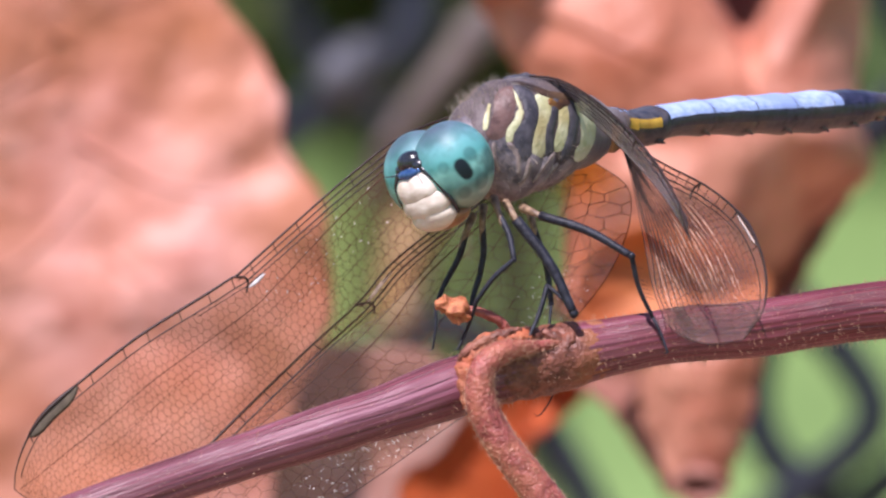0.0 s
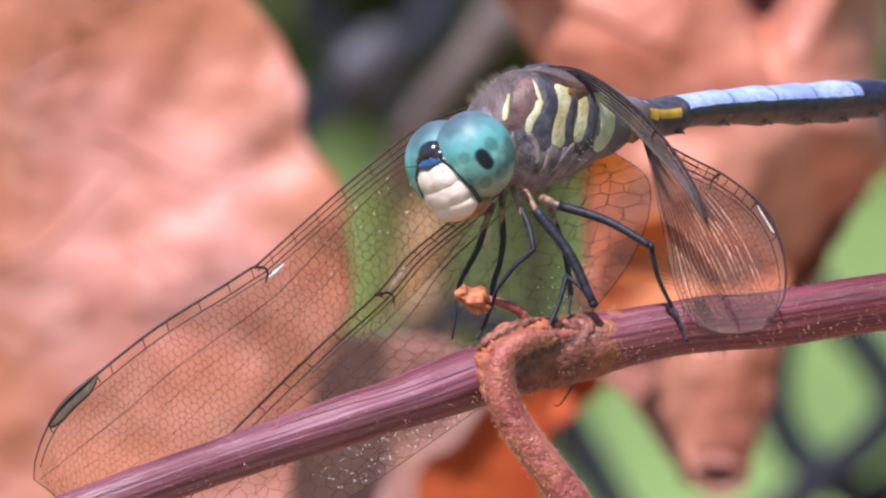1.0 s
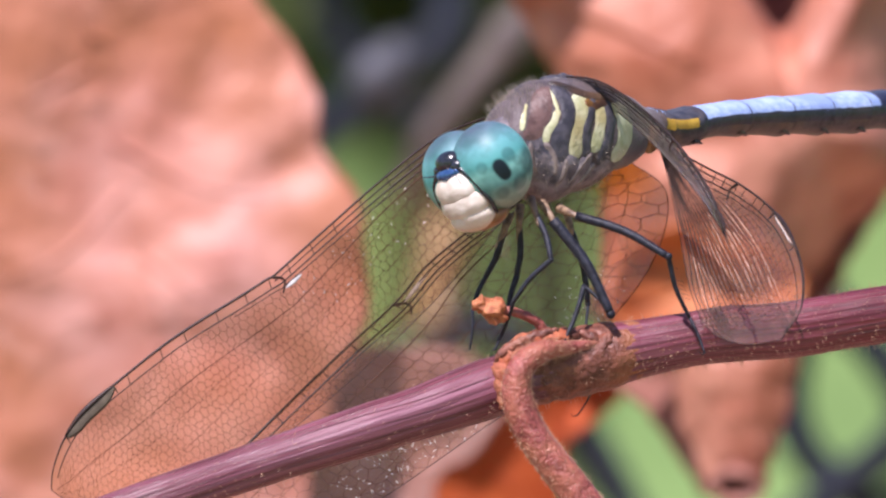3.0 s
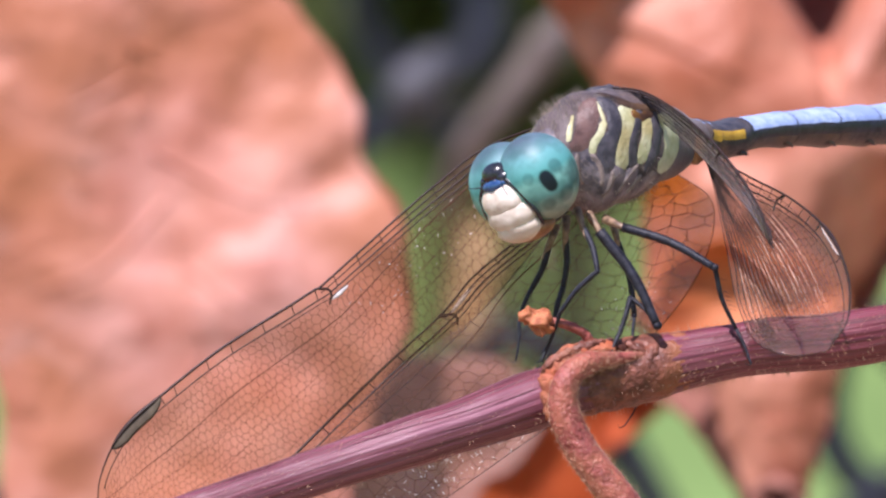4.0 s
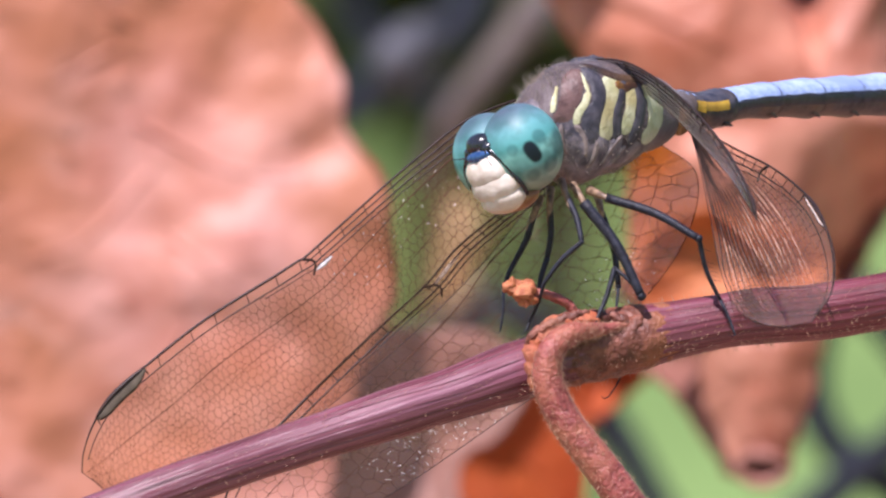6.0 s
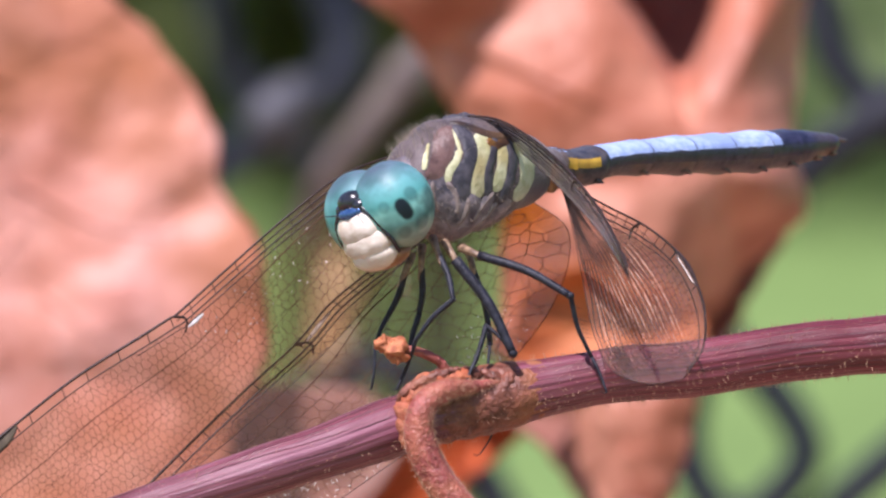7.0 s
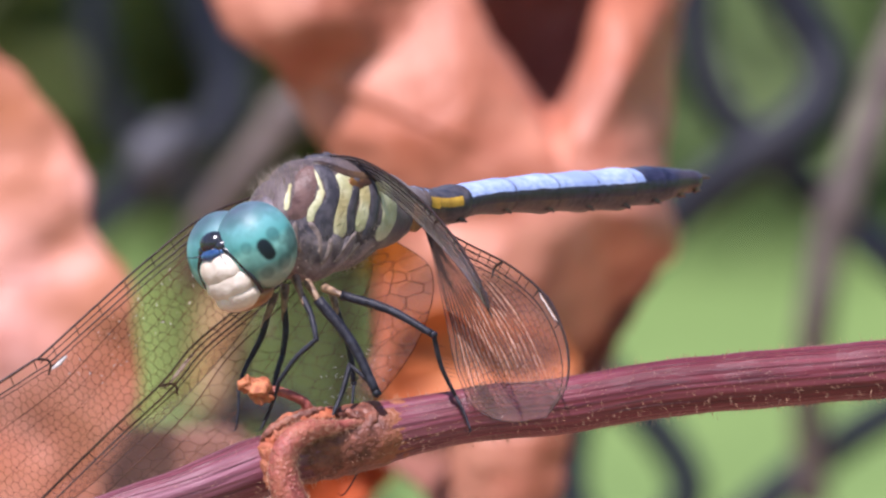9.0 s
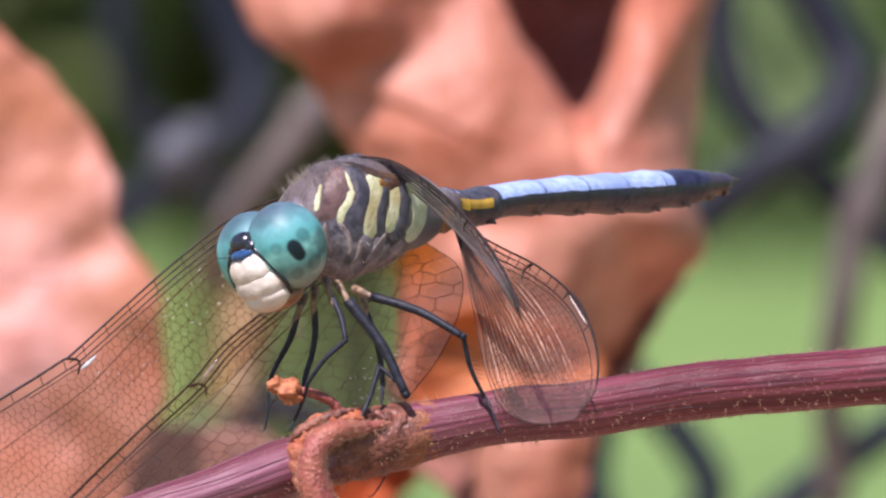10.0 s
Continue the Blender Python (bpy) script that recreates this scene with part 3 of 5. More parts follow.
def hedge():
    """A low clipped hedge across the far lawn."""
    t = new("hedge")
    t.matrix_basis = Matrix.Translation((0, 7.55, -1.0))
    tagged(t, "low clipped green hedge at the far side of the lawn", "hedge")
    rng = random.Random(8)
    bm = bmesh.new()
    for i in range(9000):
        x, z = rng.uniform(-1500, 1500), rng.uniform(0, 500)
        y = rng.uniform(-60, 60) - 150 * math.sqrt(max(0.0, 1 - (z / 520) ** 2)) * rng.uniform(0.7, 1.0)
        r = rng.uniform(14, 30)
        m = Euler((rng.uniform(-1.2, 1.2), rng.uniform(-1, 1), rng.uniform(0, 6.28))).to_matrix()
        vs = [bm.verts.new(V((x, y, z)) + m @ V(q)) for q in ((-r * 0.4, 0, 0), (0, -r, 0), (r * 0.4, 0, 0), (0, r, 0))]
        bm.faces.new(vs)
    part("leafage", bm, M_HEDGE, t, "dense small green leaves", kind="stuff")
    bm = bmesh.new()
    rows = [[bm.verts.new((-1600 + 100 * i, y, z)) for y, z in ((90, -20), (90, 430), (0, 470), (-60, 430), (-100, -20))] for i in range(33)]
    for a, b in zip(rows, rows[1:]):
        for j in range(4):
            bm.faces.new((a[j], a[j + 1], b[j + 1], b[j]))
    part("twigwork", bm, M_HEDGE, t, "dark inner twigs")


def weed(x, y, top, seed, count, size=0.48, low=23):
    """Tall weed out of focus: a bent stalk with many leaves."""
    rng = random.Random(seed)
    t = new("tall_weed")
    t.matrix_basis = Matrix.Translation((x * MM, y * MM, -1.0))
    tagged(t, "tall olive-green weed standing in the lawn", "weed", "weeds on the lawn")
    stalk = spline([(0, 0, -30), (rng.uniform(-20, 20), 10, 300), (rng.uniform(-8, 8), 0, 600), (rng.uniform(-8, 8), 0, top + 1000)], 30)
    bm = bmesh.new()
    tube(bm, stalk, lambda s: 4.5 - 3 * s, 8)
    part("stalk", bm, M_WEED, t)
    shape = bmesh.new()
    for i in range(7):
        u = i / 6
        wv = 11 * math.sin(math.pi * min(1, u * 0.93 + 0.05)) ** 0.8
        for j in (-1, 0, 1):
            shape.verts.new((j * wv, u * 60, -8 * u * u - (2.5 if j == 0 else 0)))
    shape.verts.ensure_lookup_table()
    for i in range(6):
        for j in range(2):
            a = i * 3 + j
            shape.faces.new([shape.verts[k] for k in (a, a + 1, a + 4, a + 3)])
    me = None
    for k in range(count):
        p = stalk[int(rng.uniform(low, 29.9))]
        m = Matrix.Translation(p * MM) @ Euler((rng.uniform(-0.7, 0.9), rng.uniform(-0.5, 0.5), rng.uniform(0, 6.28))).to_matrix().to_4x4() @ Matrix.Scale(size * rng.uniform(0.75, 1.25), 4)
        if me is None:
            first = part("leaf", shape, M_WEED, t, at=m)
            me = first.data
        else:
            lf = new("leaf", me)
            lf.parent = t
            lf.matrix_basis = m


for k, (x, y, top) in enumerate(((-14, 2600, -200), (-24, 2750, -190), (-34, 2500, -210), (-46, 2850, -200), (-60, 2550, -200), (-80, 3000, -190), (-105, 2700, -210), (-140, 2600, -200))):
    weed(x, y, top, 40 + k, 80)
for k, (x, y) in enumerate(((17, 2650), (9, 2750), (1, 2600), (-6, 2850), (13, 2560), (5, 2680), (21, 2800), (-2, 2720))):
    weed(x, y, -270, 60 + k, 190, 0.34, 23)


hedge()


def curl(level, steep, soft=3.0):
    """Bends the blade back below a height."""
    def f(p):
        d = level - p.z
        return steep * (d if d > soft else (d + soft) ** 2 / (4 * soft) if d > -soft else 0.0)
    return f


def bend_two(p):
    side = max(0.0, p.x - V((22.81, 250, 10.00)).x)
    t = max(0.0, min(1.0, (p.x - V((17.77, 250, 10.00)).x) / 5.0))
    return curl(V((19.79, 250, 4.96)).z, 1.5)(p) * t * t * (3 - 2 * t) + 0.12 * side * side


leaf("dry_leaf", [(-20.03, 250, 23.55), (-15.27, 250, 18.55), (-12.38, 250, 15.83), (-9.87, 250, 12.79), (-8.46, 250, 9.77), (-8.26, 250, 6.75), (-6.24, 250, 4.06), (-5.55, 250, 0.90), (-5.45, 250, -2.46), (-5.89, 250, -4.47),
                  (-7.06, 250, -7.16), (-8.14, 250, -10.52), (-9.01, 250, -13.20), (-9.35, 250, -15.89), (-10.42, 250, -20.0), (-17.92, 250, -21.10), (-28.84, 250, -15.87), (-29.85, 250, -7.14), (-32.20, 250, 0.24), (-34.37, 250, 8.09), (-33.03, 250, 19.84), (-22.29, 250, 23.53)],
     (-17.92, 250, 1.38), M_LEAF, "large crumpled pinkish-brown dry leaf hanging on the fence", -1.5, 1.5, 1.3,
     ribs=(([(-24.5, 21.0), (-22.0, 12.0), (-19.5, 3.0), (-17.2, -7.0), (-15.5, -17.0)], 0.36), ([(-22.4, 13.5), (-18.0, 11.8), (-13.0, 11.5)], 0.34), ([(-20.6, 7.0), (-15.0, 4.2), (-9.0, 3.6)], 0.36),
           ([(-19.0, 0.5), (-14.0, -3.0), (-8.5, -4.2)], 0.34), ([(-17.5, -6.0), (-14.0, -9.5), (-10.2, -11.5)], 0.3), ([(-21.8, 11.5), (-26.0, 9.5), (-31.0, 9.0)], 0.34), ([(-19.8, 4.2), (-24.0, 0.0), (-29.5, -1.6)], 0.34), ([(-17.6, -5.0), (-21.0, -9.5), (-26.0, -12.5)], 0.3)))
leaf("dry_leaf", [(-2.37, 250, 25.10), (-0.52, 250, 18.73), (2.33, 250, 16.38), (4.85, 250, 12.35), (6.70, 250, 8.99), (8.64, 250, 5.30), (8.54, 250, 2.28), (8.64, 250, -0.41), (8.04, 250, -3.09), (12.07, 250, -5.78), (17.44, 250, -4.77), (21.97, 250, -1.92),
                  (22.81, 250, 1.27), (24.82, 250, 3.29), (26.77, 250, 5.30), (25.89, 250, 8.99), (26.33, 250, 13.36), (26.67, 250, 18.05), (28.01, 250, 24.10), (22.81, 250, 22.08), (20.79, 250, 16.38), (19.11, 250, 13.69), (16.97, 250, 16.38), (14.58, 250, 19.73), (12.40, 250, 24.10), (5.02, 250, 27.45)],
     (19.79, 250, 8.82), M_LEAF_B, "curled tan dry leaf split by a deep fold", -5.0, 3.0, 5.1, n=160, fold=bend_two,
     ribs=(([(5.5, 24.0), (10.0, 17.5), (14.0, 12.5), (18.5, 8.0), (22.0, 4.0)], 0.45), ([(11.0, 16.2), (8.5, 13.5), (7.2, 11.0)], 0.3), ([(14.5, 12.0), (12.5, 8.0), (11.0, 4.5)], 0.3), ([(17.0, 9.5), (17.0, 5.5), (15.8, 1.5)], 0.28), ([(18.5, 8.0), (22.0, 9.5), (24.6, 13.5)], 0.3)))
# added piece for the tan leaf's glowing underside
leaf("dry_leaf", [(9.01, 244, -3.41), (9.55, 244, -0.07), (11.19, 244, 1.40), (13.19, 244, 1.94), (15.70, 244, 0.77), (18.20, 244, 0.43), (19.60, 244, -0.60), (20.20, 244, -2.20), (17.37, 244, -4.82), (12.36, 244, -5.59)],
     (14.70, 244, -1.74), M_LEAF_G, "dry leaf curled under a tan one, its orange glow put into the colour", 3.0, 1.5, 23.0, rings=16, n=80, ribs=(([(10.2, -2.6), (14.0, -1.8), (18.6, -2.2)], 0.25),))
# separate dark piece put where the curled lobe lies in shadow
leaf("dry_leaf", [(19.3, 259, 2.4), (20.6, 259, 3.2), (23.2, 259, 3.8), (25.3, 259, 4.0), (24.2, 259, 2.0), (23.0, 259, 0.2), (22.0, 259, -2.2), (20.2, 259, -3.3), (19.4, 259, -2.0)],
     (21.4, 259, 0.6), M_LEAF_D, "underside of a curled dry leaf, its deep shade in the brown", 2.0, 1.0, 6.3, rings=14, n=60, ribs=(([(20.0, -1.0), (21.6, 0.6), (23.8, 2.4)], 0.22),))
# dark sheet behind the notch that colours in the fold's shaded inside
leaf("dry_leaf", [(12.53, 268, 27.11), (26.13, 268, 27.11), (26.47, 268, 18.28), (24.09, 268, 12.16), (19.50, 268, 10.12), (14.91, 268, 12.16), (11.85, 268, 19.64)],
     (19.50, 268, 18.28), M_LEAF_D, "dry leaf curled inside a larger one, browned for the fold's shade", 14.0, 1.5, 3.3, ribs=(([(19.2, 25.5), (19.4, 18.0), (19.5, 12.0)], 0.4), ([(19.3, 20.0), (22.0, 21.5), (24.5, 24.0)], 0.25)))
leaf("dry_leaf", [(12.40, 243, -4.60), (19.60, 243, -3.90), (19.48, 243, -8.46), (19.01, 243, -10.13), (18.44, 243, -11.80), (18.01, 243, -13.30), (17.01, 243, -14.14), (15.60, 243, -14.14), (14.67, 243, -13.64), (14.17, 243, -12.13), (13.40, 243, -10.46), (12.83, 243, -8.79)],
     (16.4, 243, -7.0), M_LEAF_B, "small torn tan dry leaf with a curled tip", -2.0, 1.3, 8.7, ribs=(([(15.6, -4.2), (16.4, -8.0), (17.0, -11.6)], 0.26), ([(16.0, -6.0), (17.4, -6.4), (19.0, -6.0)], 0.18)))
# dark scrap added for the torn leaf's shadowed left part
leaf("dry_leaf", [(7.60, 250, -6.20), (10.73, 250, -5.30), (14.75, 250, -5.30), (15.93, 250, -10.52), (16.16, 250, -13.54), (14.82, 250, -13.94), (13.68, 250, -12.53), (12.47, 250, -10.68), (10.93, 250, -8.84)],
     (14.6, 250, -7.6), M_LEAF_D, "added dark scrap for the shaded side of the torn leaf", 1.0, 1.0, 4.4, rings=14, n=60, ribs=(([(12.4, -5.0), (14.4, -7.4), (16.2, -11.4)], 0.2),))
# orange here imitates light passing through the torn leaf's shaded side
leaf("dry_leaf", [(5.61, 266, -6.50), (9.18, 266, -5.99), (9.59, 266, -7.79), (8.16, 266, -9.28), (6.63, 266, -10.50), (5.51, 266, -9.38)], (7.48, 266, -7.85), M_LEAF_C, "scrap of dry leaf, red-orange for the light through it", 2.0, 1.0, 19.0, rings=12, n=60, ribs=(([(6.4, -9.6), (7.4, -8.0), (8.6, -6.6)], 0.16),))
# dark piece that paints the shaded hollow of the curled tip
leaf("dry_leaf", [(14.70, 240, -13.18), (15.80, 240, -12.84), (17.13, 240, -12.98), (17.83, 240, -13.38), (16.97, 240, -14.18), (15.63, 240, -14.18)], (16.3, 241, -12.3), M_LEAF_D, "rolled tip of a dry leaf, dark as the shade in its curl", 1.5, 0.3, 2.1, rings=8, n=40, ribs=(([(15.2, -13.4), (16.3, -13.5), (17.4, -13.5)], 0.12),))
leaf("dry_leaf", [(-2.02, 275, -7.97), (1.73, 275, -7.28), (5.83, 275, -7.97), (6.00, 275, -12.75), (5.76, 275, -17.53), (5.15, 275, -22.31), (-1.00, 275, -22.99), (-3.73, 275, -18.21), (-4.07, 275, -12.75)],
     (1.05, 275, -14.79), M_LEAF_C, "deep orange dry leaf hanging below the stem", 3.0, 1.8, 12.2, ribs=(([(1.4, -8.0), (1.0, -14.0), (1.8, -21.0)], 0.3), ([(1.1, -12.0), (3.4, -14.0), (5.2, -17.0)], 0.2)))
leaf("dry_leaf", [(-8.09, 253, -4.56), (-5.73, 253, -4.96), (-3.04, 253, -5.30), (-0.34, 253, -5.37), (1.51, 253, -6.34), (2.52, 253, -8.53), (1.00, 253, -11.23), (-1.02, 253, -12.24), (-1.83, 253, -13.92), (-1.62, 253, -15.94), (-1.02, 253, -19.31), (-3.71, 253, -23.01), (-9.10, 253, -23.01), (-10.78, 253, -15.94), (-9.44, 253, -9.20)],
     (-4.5, 253, -13.0), M_LEAF_E, "mid-brown dry leaf behind the large pinkish one", 1.5, 1.6, 15.2, ribs=(([(-1.5, -6.4), (-4.0, -12.0), (-6.0, -20.0)], 0.3), ([(-3.2, -10.0), (-1.0, -10.2), (1.0, -9.4)], 0.2), ([(-4.2, -13.0), (-7.0, -12.0), (-9.0, -10.5)], 0.2)))
leaf("dry_leaf", [(-36.21, 262, -16.02), (-31.47, 262, -15.00), (-28.08, 262, -16.02), (-26.39, 262, -18.05), (-27.07, 262, -21.43), (-34.18, 262, -22.79)],
     (-30.79, 262, -18.73), M_LEAF_C, "small red-brown dry leaf under the large one", 2.0, 1.2, 17.0, rings=14, n=60, ribs=(([(-34.0, -16.2), (-31.0, -18.2), (-28.4, -20.4)], 0.25),))


# ---- vine stem ----
STEM = [(-30.00, -7, -17.41), (-22.84, -6, -14.80), (-15.77, -5, -12.10), (-10.08, -3.5, -10.12), (-2.47, -1.5, -7.69), (1.51, 0, -6.31), (5.21, 1, -5.18), (12.00, 2.2, -3.82), (16.14, 3, -3.46), (22.17, 4.3, -2.57), (32.61, 6, -1.73), (41.93, 7.5, -0.90)]


def stem():
    t = thing("vine", STEM[0], "reddish-purple hairy vine with a rusty tendril and a dried bud", "vine")
    line = even(spline(STEM, 240), 300)

    def rad(s):
        r = value(((0, 1.05), (0.28, 1.10), (0.39, 1.27), (0.45, 1.48), (0.51, 1.58), (0.58, 1.36), (0.70, 1.40), (0.9, 1.43), (1, 1.45)), s)
        return r * (1 + grain((s * 40, 0, 0), 1.0, 0.035))

    def ribbed(s, a):
        return 1 + 0.010 * math.sin(a * 23 + 0.7 * math.sin(s * 9)) + 0.007 * math.sin(a * 37 + s * 3) + grain((math.cos(a) * 3, math.sin(a) * 3, s * 14), 1.0, 0.022)

    bm = bmesh.new()
    tube(bm, line, rad, 120, wave=ribbed)
    part("bark", bm, M_STEM, t)
    # thin raised strands along the bark, most of them dark to imitate grooves
    rng = random.Random(4)
    for _ in range(46):
        a0, s0 = rng.uniform(0, 2 * math.pi), rng.uniform(0, 0.9)
        s1 = min(1.0, s0 + rng.uniform(0.05, 0.2))
        bm = bmesh.new()
        pts = []
        for i in range(26):
            s = s0 + (s1 - s0) * i / 25
            k = min(298, int(s * 299))
            p, d = line[k], (line[k + 1] - line[k]).normalized()
            sd = d.cross(V((0, 1, 0))).normalized()
            up = d.cross(sd)
            a = a0 + 0.12 * math.sin(s * 30 + a0)
            pts.append(p + (sd * math.cos(a) + up * math.sin(a)) * (rad(s) * 0.995))
        tube(bm, pts, lambda s: 0.026 * math.sin(math.pi * min(1, max(0.02, s))) + 0.006, 5)
        part("ridge", bm, M_STEM if rng.random() < 0.3 else M_STEM_DARK, t)
    # swollen node: a rough brown sleeve round the stem, with a knob where the tendril's crest ends
    bm = bmesh.new()
    sleeve = line[int(0.475 * 299):int(0.565 * 299)]
    tube(bm, sleeve, lambda q: rad(0.475 + 0.09 * q) * (0.97 + 0.10 * math.sin(math.pi * q) ** 0.7), 72, wave=lambda q, a: 1 + grain((math.cos(a) * 2, math.sin(a) * 2, q * 6), 0.7, 0.07) + grain((math.cos(a) * 5, math.sin(a) * 5, q * 15), 0.8, 0.03))
    part("node", bm, M_KNOT, t, "rough brown swollen node")
    bm = bmesh.new()
    for c, r in (((7.05, 0.0, -4.15), (0.36, 0.30, 0.66)), ((6.35, 0.15, -3.85), (0.7, 0.5, 0.34)), ((5.4, 0.0, -3.70), (0.7, 0.5, 0.30))):
        for v in ball(bm, c, r, turn=Euler((0, 0.5, 0)).to_matrix(), seg=28, rings=18):
            v.co += (v.co - V(c)).normalized() * (grain(v.co, 0.5, 0.16) + grain(v.co, 0.2, 0.06))
    part("node_knob", bm, M_KNOT, t, "purple-brown knob on the node")
    # torn rim of dark tissue round the tendril's root
    bm = bmesh.new()
    lip = spline([(1.78, -1.3, -5.14), (2.06, -1.5, -4.59), (3.03, -1.4, -4.03), (4.14, -1.1, -3.64), (4.83, -0.7, -3.48)], 50)
    tube(bm, lip, lambda s: 0.13 + 0.16 * math.sin(math.pi * s), 12, wave=lambda s, a: 1 + grain((s * 20, math.cos(a), math.sin(a)), 0.8, 0.5))
    part("torn_rim", bm, M_KNOT, t, "torn purple-brown rim")
    bm = bmesh.new()
    scar = spline([(2.32, -1.35, -7.3), (2.10, -1.35, -5.74), (2.50, -1.25, -4.80), (3.65, -1.0, -4.05), (5.25, -0.55, -3.82)], 40)
    tube(bm, scar, lambda s: 0.36 + 0.20 * math.sin(math.pi * s), 18, wave=lambda s, a: 1 + grain((s * 15, math.cos(a), math.sin(a)), 0.6, 0.5) + grain((s * 40, math.cos(a) * 2, math.sin(a) * 2), 0.6, 0.2))
    part("scar", bm, M_RUST, t, "raw rust-orange tissue beside the tendril")
    # fine pale hairs
    bm = bmesh.new()
    for i in range(4200):
        s = rng.random()
        if rng.random() < 0.5:
            s = rng.uniform(0.45, 0.9)
        k = min(298, int(s * 299))
        p, d = line[k], (line[k + 1] - line[k]).normalized()
        sd = d.cross(V((0, 1, 0))).normalized()
        up = d.cross(sd)
        a = rng.uniform(0, 2 * math.pi)
        w = sd * math.cos(a) + up * math.sin(a)
        q = p + w * rad(s) * 0.99 + d * rng.uniform(-0.2, 0.2)
        h = rng.uniform(0.15, 0.42) * (1.0 if rng.random() < 0.35 else 0.55)
        strand(bm, q, q + w * h + d * rng.uniform(-0.15, 0.15) + V((0, 0, rng.uniform(-0.12, 0.05))), 0.011, 0.004)
    part("stem_hairs", bm, M_HAIR, t, "fine pale hairs", kind="stuff")
    return t


VINE = stem()


def tendril():
    pts = [(6.90, 0.05, -4.05), (6.2, -0.30, -4.20), (5.20, -0.85, -4.34), (3.99, -1.75, -4.52), (3.11, -2.4, -5.12), (2.76, -2.5, -6.13), (2.95, -2.4, -7.40), (3.80, -2.3, -9.02), (5.14, -2.2, -10.75), (6.60, -2.1, -12.75), (8.10, -2, -15.23), (10.00, -2, -18.47)]
    line = even(spline(pts, 120), 150)
    rad = lambda s: value(((0, 0.14), (0.05, 0.26), (0.11, 0.40), (0.20, 0.62), (0.4, 0.82), (0.65, 0.90), (1, 0.84)), s) * (1 + grain((s * 14, 3, 0), 1.0, 0.04))
    bm = bmesh.new()
    tube(bm, line, rad, 40, wave=lambda s, a: 1 + grain((math.cos(a) * 1.5, math.sin(a) * 1.5, s * 40), 0.7, 0.05))
    t = part("tendril", bm, M_TENDRIL, VINE, "fuzzy rust-red tendril curling down from the node")
    rng = random.Random(9)
    bm = bmesh.new()
    for i in range(4200):
        s = rng.random()
        k = min(148, int(s * 149))
        p, d = line[k], (line[k + 1] - line[k]).normalized()
        sd = d.cross(V((0, 1, 0))).normalized()
        up = d.cross(sd)
        a = rng.uniform(0, 2 * math.pi)
        w = sd * math.cos(a) + up * math.sin(a)
        q = p + w * rad(s) * 0.97 + d * rng.uniform(-0.15, 0.15)
        h = rng.uniform(0.05, 0.30) * (1.0 if rng.random() < 0.4 else 0.6)
        strand(bm, q, q + w * h + d * rng.uniform(-0.15, 0.15), 0.013, 0.003)
    part("fuzz", bm, M_HAIR, t, "short pale orange fuzz", kind="stuff")


tendril()


def bud():
    bm = bmesh.new()
    tube(bm, spline([(4.30, -0.4, -3.95), (3.80, -0.8, -3.11), (2.89, -1.2, -2.66), (1.90, -1.3, -2.42)], 24), lambda s: 0.27 - 0.06 * s, 10, wave=lambda s, a: 1 + grain((s * 9, math.cos(a), math.sin(a)), 0.6, 0.25))
    stalk = part("bud_stalk", bm, M_TENDRIL, VINE, "bent brown stalk")
    bm = bmesh.new()
    for c, r in (((1.61, -1.3, -2.47), (0.62, 0.5, 0.5)), ((1.05, -1.3, -2.25), (0.45, 0.42, 0.40)), ((1.78, -1.4, -2.83), (0.5, 0.4, 0.36))):
        for v in ball(bm, c, r, seg=28, rings=18):
            v.co += (v.co - V(c)).normalized() * (grain(v.co, 0.35, 0.25) + grain(v.co, 0.14, 0.12))
    part("dried_bud", bm, M_BUD, stalk, "crumbly orange dried bud")


bud()


# ---- the dragonfly ----
fly = thing("dragonfly", (6.00, 1, -3.31), "blue-and-black dragonfly with turquoise eyes perched on the stem", "dragonfly")
HEAD_AT = V((1.00, 0, 4.03))
FORWARD = V((-0.655, -0.65, -0.37)).normalized()
UPWARD = V((-0.405, -0.107, 0.906))
def facing(forward, upward):
    """Turn of a head that looks along forward."""
    f = V(forward).normalized()
    u = V(upward)
    u = (u - f * u.dot(f)).normalized()
    return Matrix((f.cross(u), f, u)).transposed().to_4x4()


def head_pose(turn, dx=0.0, dz=0.0):
    return Matrix.Translation((HEAD_AT + V((dx, 0, dz)) - PIVOT[fly.name]) * MM) @ turn @ Matrix.Scale(HEAD_SIZE, 4)


HEAD_SIZE = 1.05
HEAD_REST = facing(FORWARD, UPWARD)
HEAD_LOOK = facing((-0.44, -0.83, -0.33), (-0.17, -0.2, 0.96))


